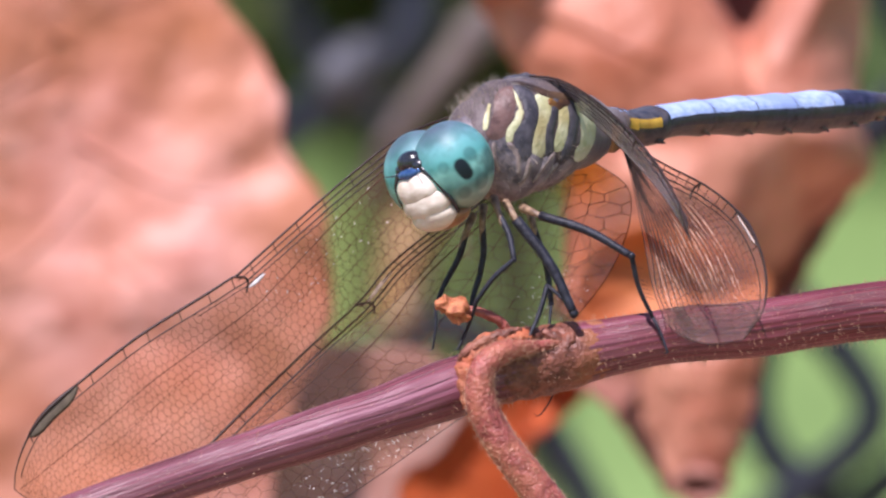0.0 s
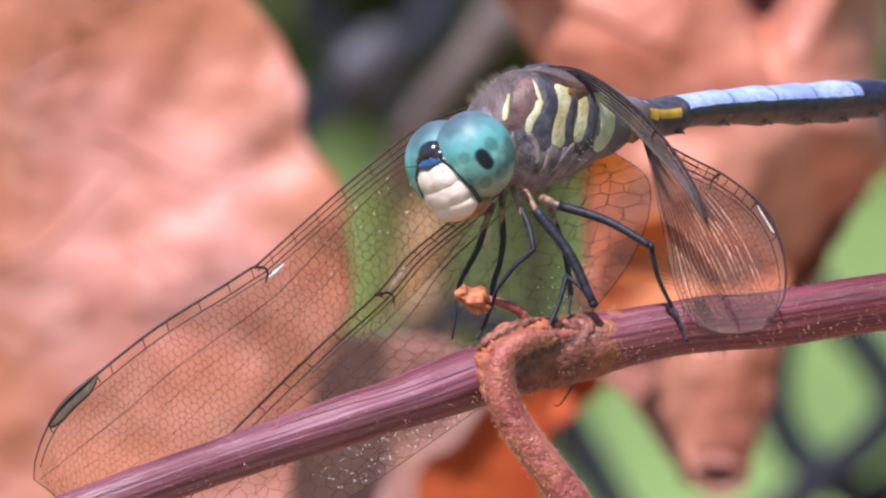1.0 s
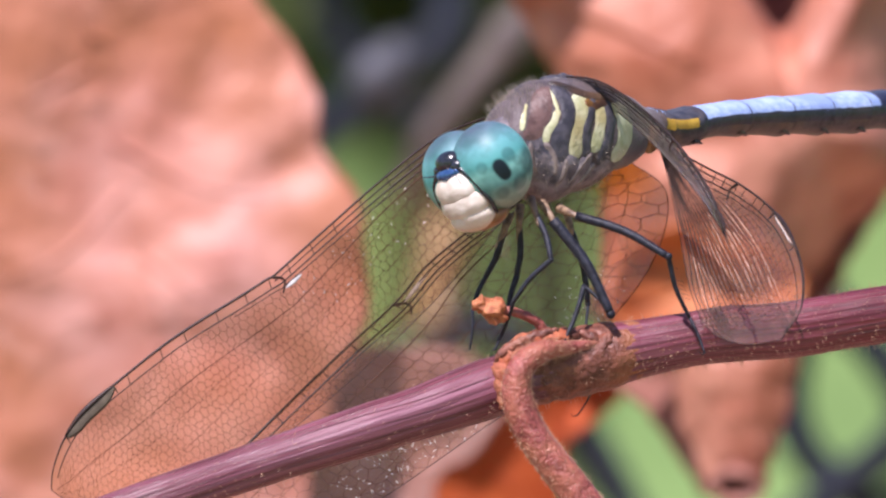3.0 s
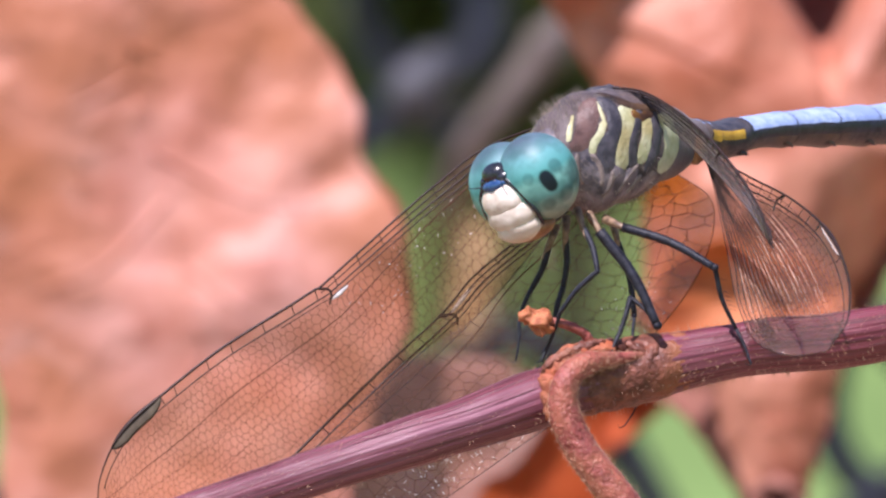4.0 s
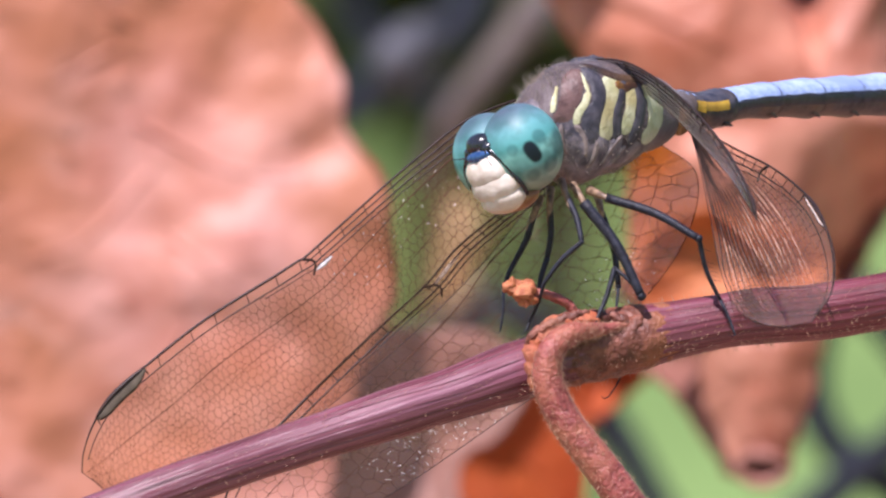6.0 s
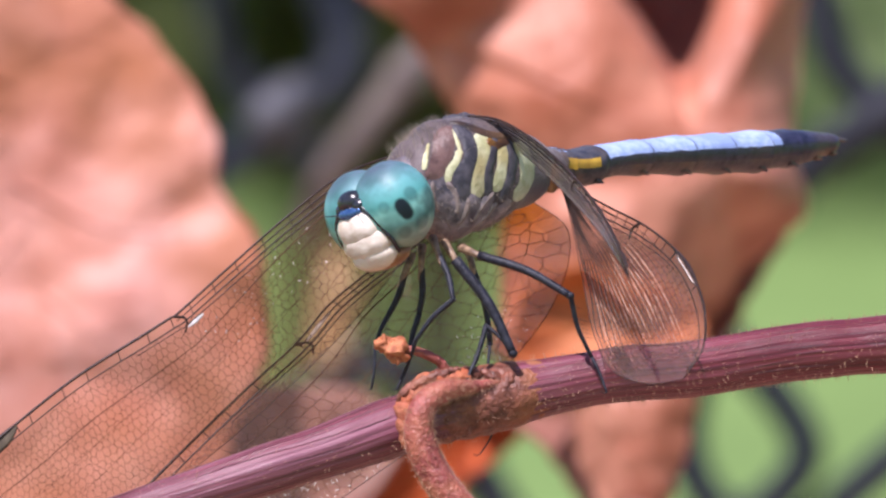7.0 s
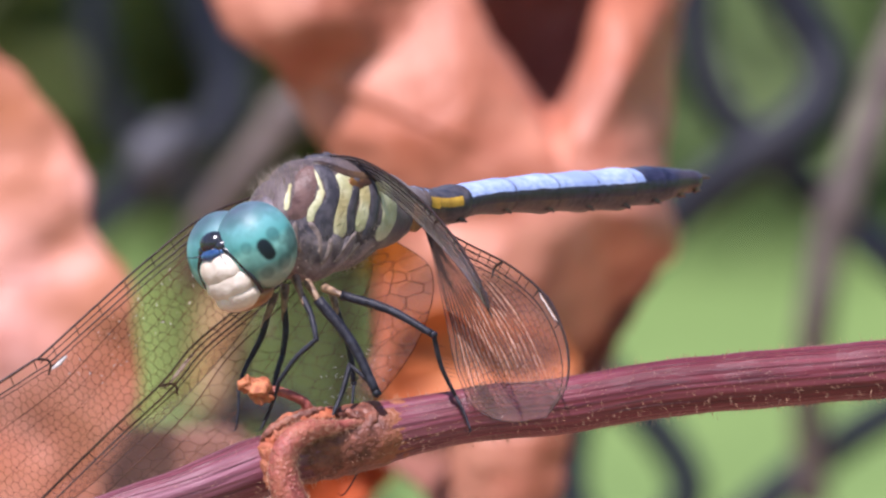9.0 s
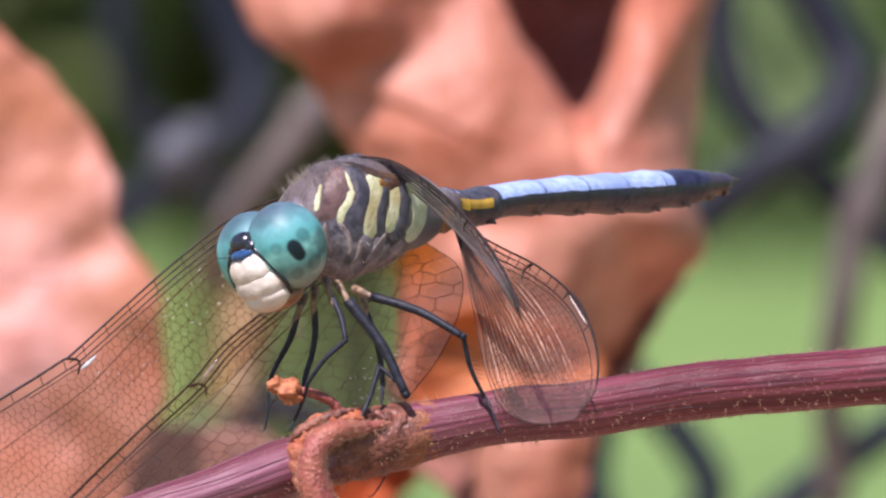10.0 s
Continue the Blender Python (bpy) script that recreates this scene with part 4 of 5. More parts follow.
def head():
    """Built about its own middle: x to the insect's right, y ahead, z up."""
    bm = bmesh.new()
    ball(bm, (0, -0.35, -0.2), (1.9, 1.0, 1.7))
    h = part("head", bm, M_BAND, fly, at=head_pose(HEAD_REST))
    for side in (-1, 1):
        bm = bmesh.new()
        ball(bm, (side * 1.08, 0.0, 0.36), (1.92, 1.84, 2.12), seg=64, rings=40, turn=Euler((0.1, side * 0.10, 0.0)).to_matrix())
        part("eye", bm, M_EYE, h, "glossy turquoise compound eye with dark spots")
    bm = bmesh.new()
    for v in ball(bm, (0, 1.52, 0.0), (1.38, 0.82, 1.02), seg=40, rings=26):
        v.co.y -= 0.10 * math.exp(-(v.co.x / 0.16) ** 2) * max(0, v.co.z + 0.3) + grain(v.co, 0.5, 0.05)
    part("upper_face", bm, M_FACE, h, "ivory white upper face")
    bm = bmesh.new()
    for v in ball(bm, (0, 1.48, -0.70), (1.52, 0.84, 0.95), seg=40, rings=22):
        v.co.y -= grain(v.co, 0.45, 0.07)
    part("clypeus", bm, M_FACE, h)
    bm = bmesh.new()
    for v in ball(bm, (0, 1.36, -1.38), (1.38, 0.82, 0.78), seg=40, rings=22):
        v.co.y -= 0.10 * math.exp(-(v.co.x / 0.09) ** 2) + grain(v.co, 0.5, 0.05)
    part("labrum", bm, M_FACE, h, "ivory upper lip with a fine groove")
    bm = bmesh.new()
    ball(bm, (0, 0.75, -1.74), (1.42, 0.95, 0.56), seg=28, rings=16)
    part("lower_lip", bm, M_JAW, h, "brown lower lip")
    bm = bmesh.new()
    ball(bm, (0, 1.55, 0.88), (0.92, 0.62, 0.36), seg=28, rings=16)
    part("face_crown", bm, M_BLUE_METAL, h, "metallic blue top of the face")
    bm = bmesh.new()
    ball(bm, (0, 1.42, 1.36), (0.76, 0.58, 0.52), seg=28, rings=16)
    for side in (-1, 1):
        ball(bm, (side * 0.58, 1.52, 1.12), (0.42, 0.40, 0.32), seg=16, rings=10)
    part("vertex", bm, M_BLACK, h, "glossy black bump between the eyes")
    for side in (-1, 1):
        bm = bmesh.new()
        tube(bm, spline([(side * 0.78, 1.70, 1.02), (side * 1.30, 1.72, 0.40), (side * 1.55, 1.60, -0.40), (side * 1.58, 1.40, -1.0), (side * 1.32, 1.13, -1.6)], 24), lambda s: 0.15 - 0.05 * s, 8)
        part("face_seam", bm, M_BLACK, h, "dark seam between face and eye")
    for x in (-0.28, 0.0, 0.28):
        bm = bmesh.new()
        ball(bm, (x, 1.86, 1.12 + (0.14 if x == 0 else 0)), (0.08, 0.08, 0.08), seg=12, rings=8)
        part("ocellus", bm, M_PLATE, h)
    for side in (-1, 1):
        bm = bmesh.new()
        tube(bm, spline([(side * 0.55, 1.7, 1.0), (side * 0.8, 2.0, 1.02), (side * 1.05, 2.15, 1.1), (side * 1.3, 2.25, 1.2)], 14), lambda s: 0.045 - 0.03 * s, 6)
        part("antenna", bm, M_BLACK, h)
    return h


HEAD = head()

# thorax: rings along an axis that runs back and away from the camera
T_FRONT, T_REAR = V((1.50, 1.4, 5.81)), V((9.96, 9, 6.52))
T_AXIS = (T_REAR - T_FRONT).normalized()
T_SIDE = T_AXIS.cross(V((0, 0, 1))).normalized()
T_UP = T_SIDE.cross(T_AXIS)
T_LEN = (T_REAR - T_FRONT).length


def thorax_point(s, a, lift=0.0):
    """s: 0 at the neck, 1 at the waist; a: 0 at the top, growing down the side that faces the camera."""
    up = value(((-0.02, 0.5), (0.06, 1.95), (0.24, 2.85), (0.47, 2.85), (0.7, 1.95), (0.9, 1.05), (1.0, 0.8)), s)
    down = value(((-0.02, 0.4), (0.10, 2.0), (0.30, 3.2), (0.45, 2.85), (0.7, 1.9), (0.9, 1.15), (1.0, 0.8)), s)
    wide = value(((-0.02, 0.5), (0.08, 1.6), (0.3, 2.4), (0.52, 2.45), (0.75, 1.75), (0.92, 1.0), (1.0, 0.75)), s)
    c, sn = math.cos(a), math.sin(a)
    h = up if c > 0 else down
    e = 0.85
    c2, s2 = math.copysign(abs(c) ** e, c), math.copysign(abs(sn) ** e, sn)
    return T_FRONT + T_AXIS * (s * T_LEN + 0.6 * c * (1 - s)) + T_UP * (h * c2) + T_SIDE * ((wide + lift) * s2) + T_UP * lift * c2


def thorax():
    bm = bmesh.new()
    rings = []
    for i in range(41):
        s = -0.02 + 1.02 * i / 40
        rings.append([bm.verts.new(thorax_point(s, 2 * math.pi * k / 48)) for k in range(48)])
    for a, b in zip(rings, rings[1:]):
        for k in range(48):
            bm.faces.new((a[k], a[(k + 1) % 48], b[(k + 1) % 48], b[k]))
    bm.faces.new(rings[0][::-1])
    bm.faces.new(rings[-1])
    th = part("thorax", bm, M_THORAX, fly, "brown hairy thorax with yellow-green stripes")

    def patch(name, knots, width, material, lift, label="", seed=0.0):
        """A band on both sides, along knots (place on the axis, angle)."""
        for side in (1, -1):
            mid = even(spline([(a * 3.0, s * 11.0, 0) for s, a in knots], 40), 33)
            bm = bmesh.new()
            cols = []
            for i, q in enumerate(mid):
                taper = math.sqrt(min(1.0, 9 * min(i, 32 - i) / 32 + 0.12))
                d = (mid[min(32, i + 1)] - mid[max(0, i - 1)]).normalized()
                across = V((-d.y, d.x, 0))
                w = width * 11.0 * taper * (1 + grain((i * 0.12, seed, 4), 0.7, 0.22))
                row = []
                for j in range(7):
                    e = j / 6 - 0.5
                    c = q + across * (w * e)
                    row.append(bm.verts.new(thorax_point(c.y / 11.0, side * c.x / 3.0, lift * (1 - (2 * e) ** 4) * taper + 0.01)))
                cols.append(row)
            for a, b in zip(cols, cols[1:]):
                for j in range(6):
                    bm.faces.new((a[j], a[j + 1], b[j + 1], b[j]))
            part(name, bm, material, th, label)

    for knots, width in STRIPES:
        patch("pale_stripe", knots, width, M_STRIPE, 0.02, "yellow-green stripe", width * 100)
    for knots, width in BANDS:
        patch("dark_band", knots, width, M_BAND, 0.055, "", width * 77)
    patch("front_panel", ((0.185, 0.42), (0.15, 1.0), (0.10, 1.6)), 0.10, M_PANEL, 0.05, "reddish-brown front panel", 5.0)
    patch("amber_patch", ((0.375, 0.98), (0.42, 1.10), (0.46, 1.06), (0.505, 1.08)), 0.050, M_AMBER, 0.065, "amber stain under the wing root", 2.0)
    patch("wing_root_band", ((0.24, 0.35), (0.31, 0.58), (0.37, 0.80), (0.46, 0.92), (0.57, 0.96)), 0.056, M_JAW_DARK, 0.085, "dark brown band under the wing roots", 9.0)
    # grey plates low on the side, over the leg bases
    rng = random.Random(3)
    for knots, width, lift in PLATES:
        patch("side_plate", knots, width, M_PLATE, lift, "grey bristly plate", width * 53 + lift)
    for knots in RIDGES:
        patch("plate_ridge", knots, 0.026, M_RIDGE, 0.09, "pale grey-tan ridge between the plates", knots[0][0] * 31)
    # hair over the back and the front
    bm = bmesh.new()
    for _ in range(600):
        s, a = rng.uniform(0.0, 0.5), rng.gauss(0, 0.9)
        p = thorax_point(s, a)
        w = (p - T_FRONT - T_AXIS * (s * T_LEN)).normalized() - T_AXIS * rng.uniform(0.2, 0.8)
        strand(bm, p, p + w.normalized() * rng.uniform(0.12, 0.42), 0.007, 0.002)
    for _ in range(500):
        s, a = rng.uniform(0.02, 0.6), rng.uniform(1.7, 3.1)
        p = thorax_point(s, a)
        w = (p - T_FRONT - T_AXIS * (s * T_LEN)).normalized()
        strand(bm, p, p + w * rng.uniform(0.15, 0.40), 0.006, 0.002)
    for _ in range(150):
        s, a = rng.uniform(-0.01, 0.16), rng.uniform(-0.9, 0.7)
        p = thorax_point(s, a)
        w = (p - T_FRONT - T_AXIS * (s * T_LEN)).normalized() - T_AXIS * rng.uniform(0.4, 1.2)
        strand(bm, p, p + w.normalized() * rng.uniform(0.3, 0.75), 0.009, 0.002)
    part("hair", bm, M_FUZZ, th, "fine tan hair", kind="stuff")
    # neck and waist
    bm = bmesh.new()
    tube(bm, spline([HEAD_AT + V((0.8, 1.2, 0.1)), T_FRONT + V((-0.1, -0.1, -0.6)), T_FRONT + T_AXIS * 1.5], 12), lambda s: 0.7 + 0.7 * s, 16)
    part("neck", bm, M_PLATE, fly)
    return th


STRIPES = ((((0.095, 0.6), (0.067, 1.0), (0.058, 1.38)), 0.020), (((0.208, 0.52), (0.214, 0.85), (0.222, 1.15)), 0.017), (((0.222, 1.12), (0.202, 1.33), (0.176, 1.47), (0.163, 1.64)), 0.036),
           (((0.350, 0.80), (0.340, 1.25), (0.308, 1.57), (0.306, 1.86)), 0.092), (((0.455, 1.0), (0.445, 1.45), (0.410, 1.80)), 0.060), (((0.565, 0.95), (0.61, 1.45), (0.60, 1.80), (0.545, 2.08)), 0.125))
BANDS = ((((0.240, 0.5), (0.270, 0.95), (0.270, 1.31), (0.236, 1.54), (0.232, 1.72), (0.249, 1.95)), 0.076), (((0.43, 0.9), (0.392, 1.30), (0.365, 1.52), (0.378, 1.90)), 0.050), (((0.49, 0.9), (0.507, 1.4), (0.478, 1.74), (0.455, 2.05)), 0.052))
PLATES = ((((0.107, 1.50), (0.155, 2.0), (0.202, 2.54)), 0.100, 0.03), (((0.168, 1.72), (0.220, 2.03), (0.243, 2.5)), 0.070, 0.07), (((0.235, 1.84), (0.300, 1.99), (0.291, 2.25), (0.255, 2.6)), 0.090, 0.04),
          (((0.38, 1.84), (0.362, 2.13), (0.321, 2.5)), 0.085, 0.06), (((0.511, 2.0), (0.451, 2.32), (0.380, 2.6)), 0.085, 0.035), (((0.125, 2.2), (0.185, 2.6), (0.24, 2.95)), 0.110, 0.05), (((0.30, 2.45), (0.33, 2.8), (0.35, 3.0)), 0.11, 0.04))
RIDGES = (((0.165, 1.62), (0.21, 1.85), (0.235, 2.2)), ((0.262, 1.85), (0.27, 2.1), (0.25, 2.4)), ((0.40, 1.80), (0.352, 2.0), (0.318, 2.3)), ((0.43, 2.0), (0.40, 2.25), (0.36, 2.5)), ((0.10, 1.6), (0.12, 1.95), (0.165, 2.3)))
thorax()

# abdomen
A_LINE = [(8.98, 8.5, 6.85), (10.25, 10, 6.67), (12.48, 12, 7.10), (15.75, 16, 7.37), (18.62, 19.5, 7.53), (21.20, 22.5, 7.75), (23.88, 25, 7.91)]


def abdomen():
    line = even(spline(A_LINE, 120), 101)
    segs = ((0.0, 0.02), (0.02, 0.05), (0.05, 0.15), (0.15, 0.30), (0.30, 0.45), (0.45, 0.59), (0.59, 0.72), (0.72, 0.83), (0.83, 0.92), (0.92, 0.975))
    axis = (line[-1] - line[0]).normalized()
    side = axis.cross(V((0, 0, 1))).normalized()
    up = side.cross(axis)

    def prof(s):
        return value(((0, 1.1), (0.1, 1.18), (0.22, 1.02), (0.5, 1.18), (0.7, 1.24), (0.85, 1.12), (0.95, 0.72), (1.0, 0.34)), s)

    def point(s, a, lift=0.0, flare=0.0):
        p = line[min(100, max(0, int(s * 100)))].lerp(line[min(100, int(s * 100) + 1)], s * 100 - int(s * 100))
        r = prof(s) * (1 + flare) + lift
        c, sn = math.cos(a), math.sin(a)
        z = r * (0.62 * c if c > 0 else 1.0 * c)
        x = r * 1.12 * math.copysign(abs(sn) ** 0.9, sn)
        return p + up * z + side * x

    for i, (s0, s1) in enumerate(segs):
        bm = bmesh.new()
        rings = []
        for j in range(9):
            s = s0 + (s1 - s0) * j / 8
            fl = 0.10 * (j / 8) ** 3 - 0.02
            rings.append([bm.verts.new(point(s, 2 * math.pi * k / 40, 0, fl)) for k in range(40)])
        for a, b in zip(rings, rings[1:]):
            for k in range(40):
                bm.faces.new((a[k], a[(k + 1) % 40], b[(k + 1) % 40], b[k]))
        bm.faces.new(rings[0][::-1])
        bm.faces.new(rings[-1])
        sg = part("segment", bm, M_ABD, fly, "dark slate abdomen segment with a saw-edged keel")

        def shield(name, a0, a1, e0, e1, material, lift, label):
            bm = bmesh.new()
            cols = []
            for j in range(9):
                s = s0 + (s1 - s0) * (e0 + (e1 - e0) * j / 8)
                fl = 0.10 * (e0 + (e1 - e0) * j / 8) ** 3 - 0.02
                wob = grain((s * 60, i, 0), 1.0, 0.12)
                cols.append([bm.verts.new(point(s, a0 + (a1 - a0) * k / 14 + wob * (2 * k / 14 - 1) * (1 if a0 < 0 else 0), lift, fl)) for k in range(15)])
            for a, b in zip(cols, cols[1:]):
                for k in range(14):
                    bm.faces.new((a[k], a[k + 1], b[k + 1], b[k]))
            part(name, bm, material, sg, label)

        if 3 <= i <= 7:
            shield("back_plate", -1.5, 1.5, 0.02, 0.97 if i < 7 else 0.35, M_POWDER, 0.03, "powdery pale blue back plate")
        elif i in (0, 1):
            shield("back_plate", -0.8, 0.8, 0.05, 0.5, M_POWDER, 0.03, "powdery pale blue back plate")
        if i == 1:
            shield("side_patch", 1.25, 1.85, 0.15, 0.95, M_YELLOW, 0.035, "yellow side patch")
            shield("side_patch", -1.85, -1.25, 0.15, 0.95, M_YELLOW, 0.035, "yellow side patch")
        elif i == 2:
            shield("side_patch", 1.22, 1.75, 0.0, 0.74, M_YELLOW, 0.035, "yellow side patch")
            shield("side_patch", -1.75, -1.22, 0.0, 0.74, M_YELLOW, 0.035, "yellow side patch")
        if 3 <= i <= 9:
            for sd in (1, -1):
                shield("side_band", sd * 1.48, sd * 2.02, 0.02, 0.99, M_NAVY, 0.025, "navy-black band along the side")
        if i >= 7:
            shield("dark_plate", -1.46, 1.46, 0.36 if i == 7 else 0.02, 0.98, M_NAVY, 0.028, "navy-black back plate")
        # small saw tooth where each segment ends below
        bm = bmesh.new()
        for sd in (1, -1):
            tip = point(s1, sd * 2.55, 0.14, 0.1)
            strand(bm, point(s1 - 0.02, sd * 2.5, -0.05), tip, 0.22, 0.03, 5)
        part("keel_tooth", bm, M_ABD, sg)
    for sd in (-1, 1):
        bm = bmesh.new()
        tube(bm, spline([line[97] + side * sd * 0.18, line[99] + side * sd * 0.2 + up * 0.08, line[100] + axis * 0.55 + side * sd * 0.08], 12), lambda s: 0.22 - 0.15 * s, 8)
        part("tail_clasper", bm, M_ABD, fly)


abdomen()


# ---- wings ----
def wing(name, lead, trail, cell, film, vein, label, seed, nodus=0.48, stigma=(0.82, 0.93), amber=None, stretch=1.0, camber=0.25, thin=1.0, edge=0.055, grow=0.75, fan=None, spot=0.5, net=True, flecks=(), ladder=0, spot_look=None, streak=None, glints=0, milk=None):
    """A wing between its leading and trailing edge: film, edge veins, long veins, a net of cells, the dark spot near the tip."""
    n = 160
    le, te = even(spline(lead, 200), n), even(spline(trail, 200), n)
    nrm = (le[n // 2] - le[0]).cross(te[n // 2] - le[0]).normalized()
    rng = random.Random(seed)

    def at(u, c):
        k = max(0.0, min(0.9999, u)) * (n - 1)
        j = int(k)
        a, b = le[j].lerp(le[j + 1], k - j), te[j].lerp(te[j + 1], k - j)
        chord = (b - a).length
        return a.lerp(b, c) + nrm * (camber * math.sin(c * 9) * 0.22 * min(1.0, chord / 4) + camber * chord * 0.12 * math.sin(math.pi * c))

    bm = bmesh.new()
    grid = [[bm.verts.new(at(i / 70, j / 24)) for j in range(25)] for i in range(71)]
    for i in range(70):
        for j in range(24):
            bm.faces.new((grid[i][j], grid[i + 1][j], grid[i + 1][j + 1], grid[i][j + 1]))
    w = part(name, bm, film, fly, label)
    span = sum((b - a).length for a, b in zip(le, le[1:]))
    wide = max((a - b).length for a, b in zip(le, te))

    # edge veins
    bm = bmesh.new()
    tube(bm, [at(i / 120, 0.0) for i in range(121)], lambda s: edge * value(((0, 0.9), (0.45, 1.0), (0.6, 1.25), (0.85, 1.2), (1, 0.5)), s), 8)
    tube(bm, [at(i / 120, 1.0) for i in range(121)], lambda s: 0.022, 5)
    tube(bm, [at(0.9999, j / 12) for j in range(13)], 0.022, 5)
    part("edge_vein", bm, M_VEIN, w)
    # long veins: two beside the leading edge, others fan out to the trailing edge
    longs = []
    def gap(u):
        k = min(n - 1, int(u * (n - 1)))
        return max(0.6, (le[k] - te[k]).length)
    for off, end, r in ((0.34, nodus, 0.046), (0.62, 0.97, 0.046), (0.95, 0.6, 0.036)):
        bm = bmesh.new()
        tube(bm, [at(i / 80 * end, min(0.9, off / gap(i / 80 * end) * (1 - 0.25 * (i / 80)))) for i in range(81)], lambda s, q=r * thin: q * (1 - 0.45 * s), 6)
        part("long_vein", bm, M_VEIN, w)
    for k, (c0, c1, u1) in enumerate(fan or ((0.16, 0.42, 0.99), (0.22, 0.62, 0.985), (0.30, 0.80, 0.93), (0.40, 0.97, 0.80), (0.52, 0.98, 0.60), (0.66, 0.98, 0.42))):
        bm = bmesh.new()
        tube(bm, [at(u1 * i / 60, c0 + (c1 - c0) * (i / 60) ** 1.6 + 0.012 * math.sin(i * 0.25 + k)) for i in range(61)], lambda s, q=(0.016 + 0.0012 * k if fan else 0.034 if k < 1 else 0.016 if k < 4 else 0.012): q * (1 - 0.62 * s) * thin, 5)
        part("long_vein", bm, vein, w)
    # cross veins by the leading edge
    bm = bmesh.new()
    u = 0.05
    while u < stigma[0]:
        c1 = 0.62 / gap(u) * (1 - 0.25 * u)
        strand(bm, at(u, 0.0), at(u + 0.004, min(0.9, c1)), 0.026 * thin, 0.022 * thin, 4)
        u += rng.uniform(0.035, 0.06) if u < nodus else rng.uniform(0.042, 0.068)
    part("cross_vein", bm, M_VEIN, w, kind="stuff")
    # nodus: the notch in the leading edge
    bm = bmesh.new()
    tube(bm, [at(nodus - 0.014 * math.sin(math.pi * i / 16), 0.62 * i / 10 / gap(nodus)) for i in range(17)], lambda s: 0.075 - 0.03 * s, 8)
    part("nodus", bm, M_VEIN, w, "dark notch vein")
    # cells: a jittered six-sided net, finer towards the tip and the trailing edge
    bm = bmesh.new()
    nodes, edges = {}, set()
    rows = int(1.35 * wide / (cell * 0.866)) + 1
    cols = int(1.2 * span / cell) + 1
    for j in range(rows + 1):
        for i in range(cols + 1):
            nodes[(i, j)] = (rng.uniform(-0.46, 0.46), rng.uniform(-0.46, 0.46))

    def hexpoint(i, j, corner):
        # corner of the dual six-sided cell: middle of a triangle of the point lattice
        tri = ((i, j), (i + 1, j), (i + (j % 2), j + 1)) if corner == 0 else ((i + 1, j), (i + (j % 2), j + 1), (i + 1 + (j % 2), j + 1))
        pts = []
        for a, b in tri:
            dx, dy = nodes.get((a, b), (0, 0))
            pts.append((a + 0.5 * (b % 2) + dx, b + dy))
        return sum(p[0] for p in pts) / 3, sum(p[1] for p in pts) / 3

    def place(q):
        x, y = q
        u = (x / cols) ** grow
        return u, (y / rows) * wide * 1.9 / max(0.3, gap(u)) * (1.0 - 0.50 * u)

    def draw(q1, q2):
        (u1, c1), (u2, c2) = place(q1), place(q2)
        if min(u1, u2) < 0.02 or max(u1, u2) > 0.995 or min(c1, c2) < 0.55 / gap(u1) or min(c1, c2) > 1.0:
            return
        if max(c1, c2) > 1.0:
            f = (1.0 - min(c1, c2)) / max(1e-6, max(c1, c2) - min(c1, c2))
            if c2 > c1:
                u2, c2 = u1 + (u2 - u1) * f, 1.0
            else:
                u1, c1 = u2 + (u1 - u2) * f, 1.0
        strand(bm, at(u1, c1), at(u2, c2), 0.0115 * thin * (1.3 - 0.55 * u1), 0.0115 * thin * (1.3 - 0.55 * u2), 3)

    for j in range(rows if net else 0):
        for i in range(cols):
            a, b = hexpoint(i, j, 0), hexpoint(i, j, 1)
            draw(a, b)
            draw(b, hexpoint(i + 1, j, 0))
            if j > 0:
                # straight down to the row before
                draw(a, hexpoint(i - (1 if j % 2 == 0 else 0), j - 1, 1))
    if net:
        part("cell_net", bm, vein, w, "fine brown net of veins", kind="stuff")
    else:
        bm.free()
    if ladder:
        bm = bmesh.new()
        for k in range(len(fan) - 1):
            i = rng.uniform(0.05, 0.12)
            while i < 0.98:
                a, b = [at(q[2] * i, q[0] + (q[1] - q[0]) * i ** 1.6) for q in (fan[k], fan[k + 1])]
                strand(bm, a, b, 0.018, 0.018, 3)
                i += ladder * rng.uniform(0.7, 1.3)
        part("cell_net", bm, M_VEIN_PALE, w, "ladder-like net of fine veins", kind="stuff")
    # pale strands that stand for glints of light between the long veins
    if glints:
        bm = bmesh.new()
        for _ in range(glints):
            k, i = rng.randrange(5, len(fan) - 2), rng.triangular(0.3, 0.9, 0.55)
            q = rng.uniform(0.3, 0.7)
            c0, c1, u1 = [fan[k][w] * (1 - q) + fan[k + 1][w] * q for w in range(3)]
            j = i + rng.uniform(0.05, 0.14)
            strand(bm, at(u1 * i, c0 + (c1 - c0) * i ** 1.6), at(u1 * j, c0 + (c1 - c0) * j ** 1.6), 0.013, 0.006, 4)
        part("film_glints", bm, M_GLINT, w, "pale strands painted as glints between the veins", kind="stuff")
    # small pale flecks that imitate sparkles of light on the film
    if flecks:
        bm = bmesh.new()
        for _ in range(flecks[2]):
            p = at(rng.uniform(*flecks[0]), rng.uniform(*flecks[1]))
            r = rng.uniform(0.010, 0.044)
            ball(bm, p, (r * rng.uniform(1.0, 3.2), r * 0.4, r * 0.6), turn=Euler((0, rng.uniform(0, 3.1), 0)).to_matrix(), seg=8, rings=5)
        part("flecks", bm, M_FLECK, w, "tiny pale flecks painted as sparkles on the film", kind="stuff")
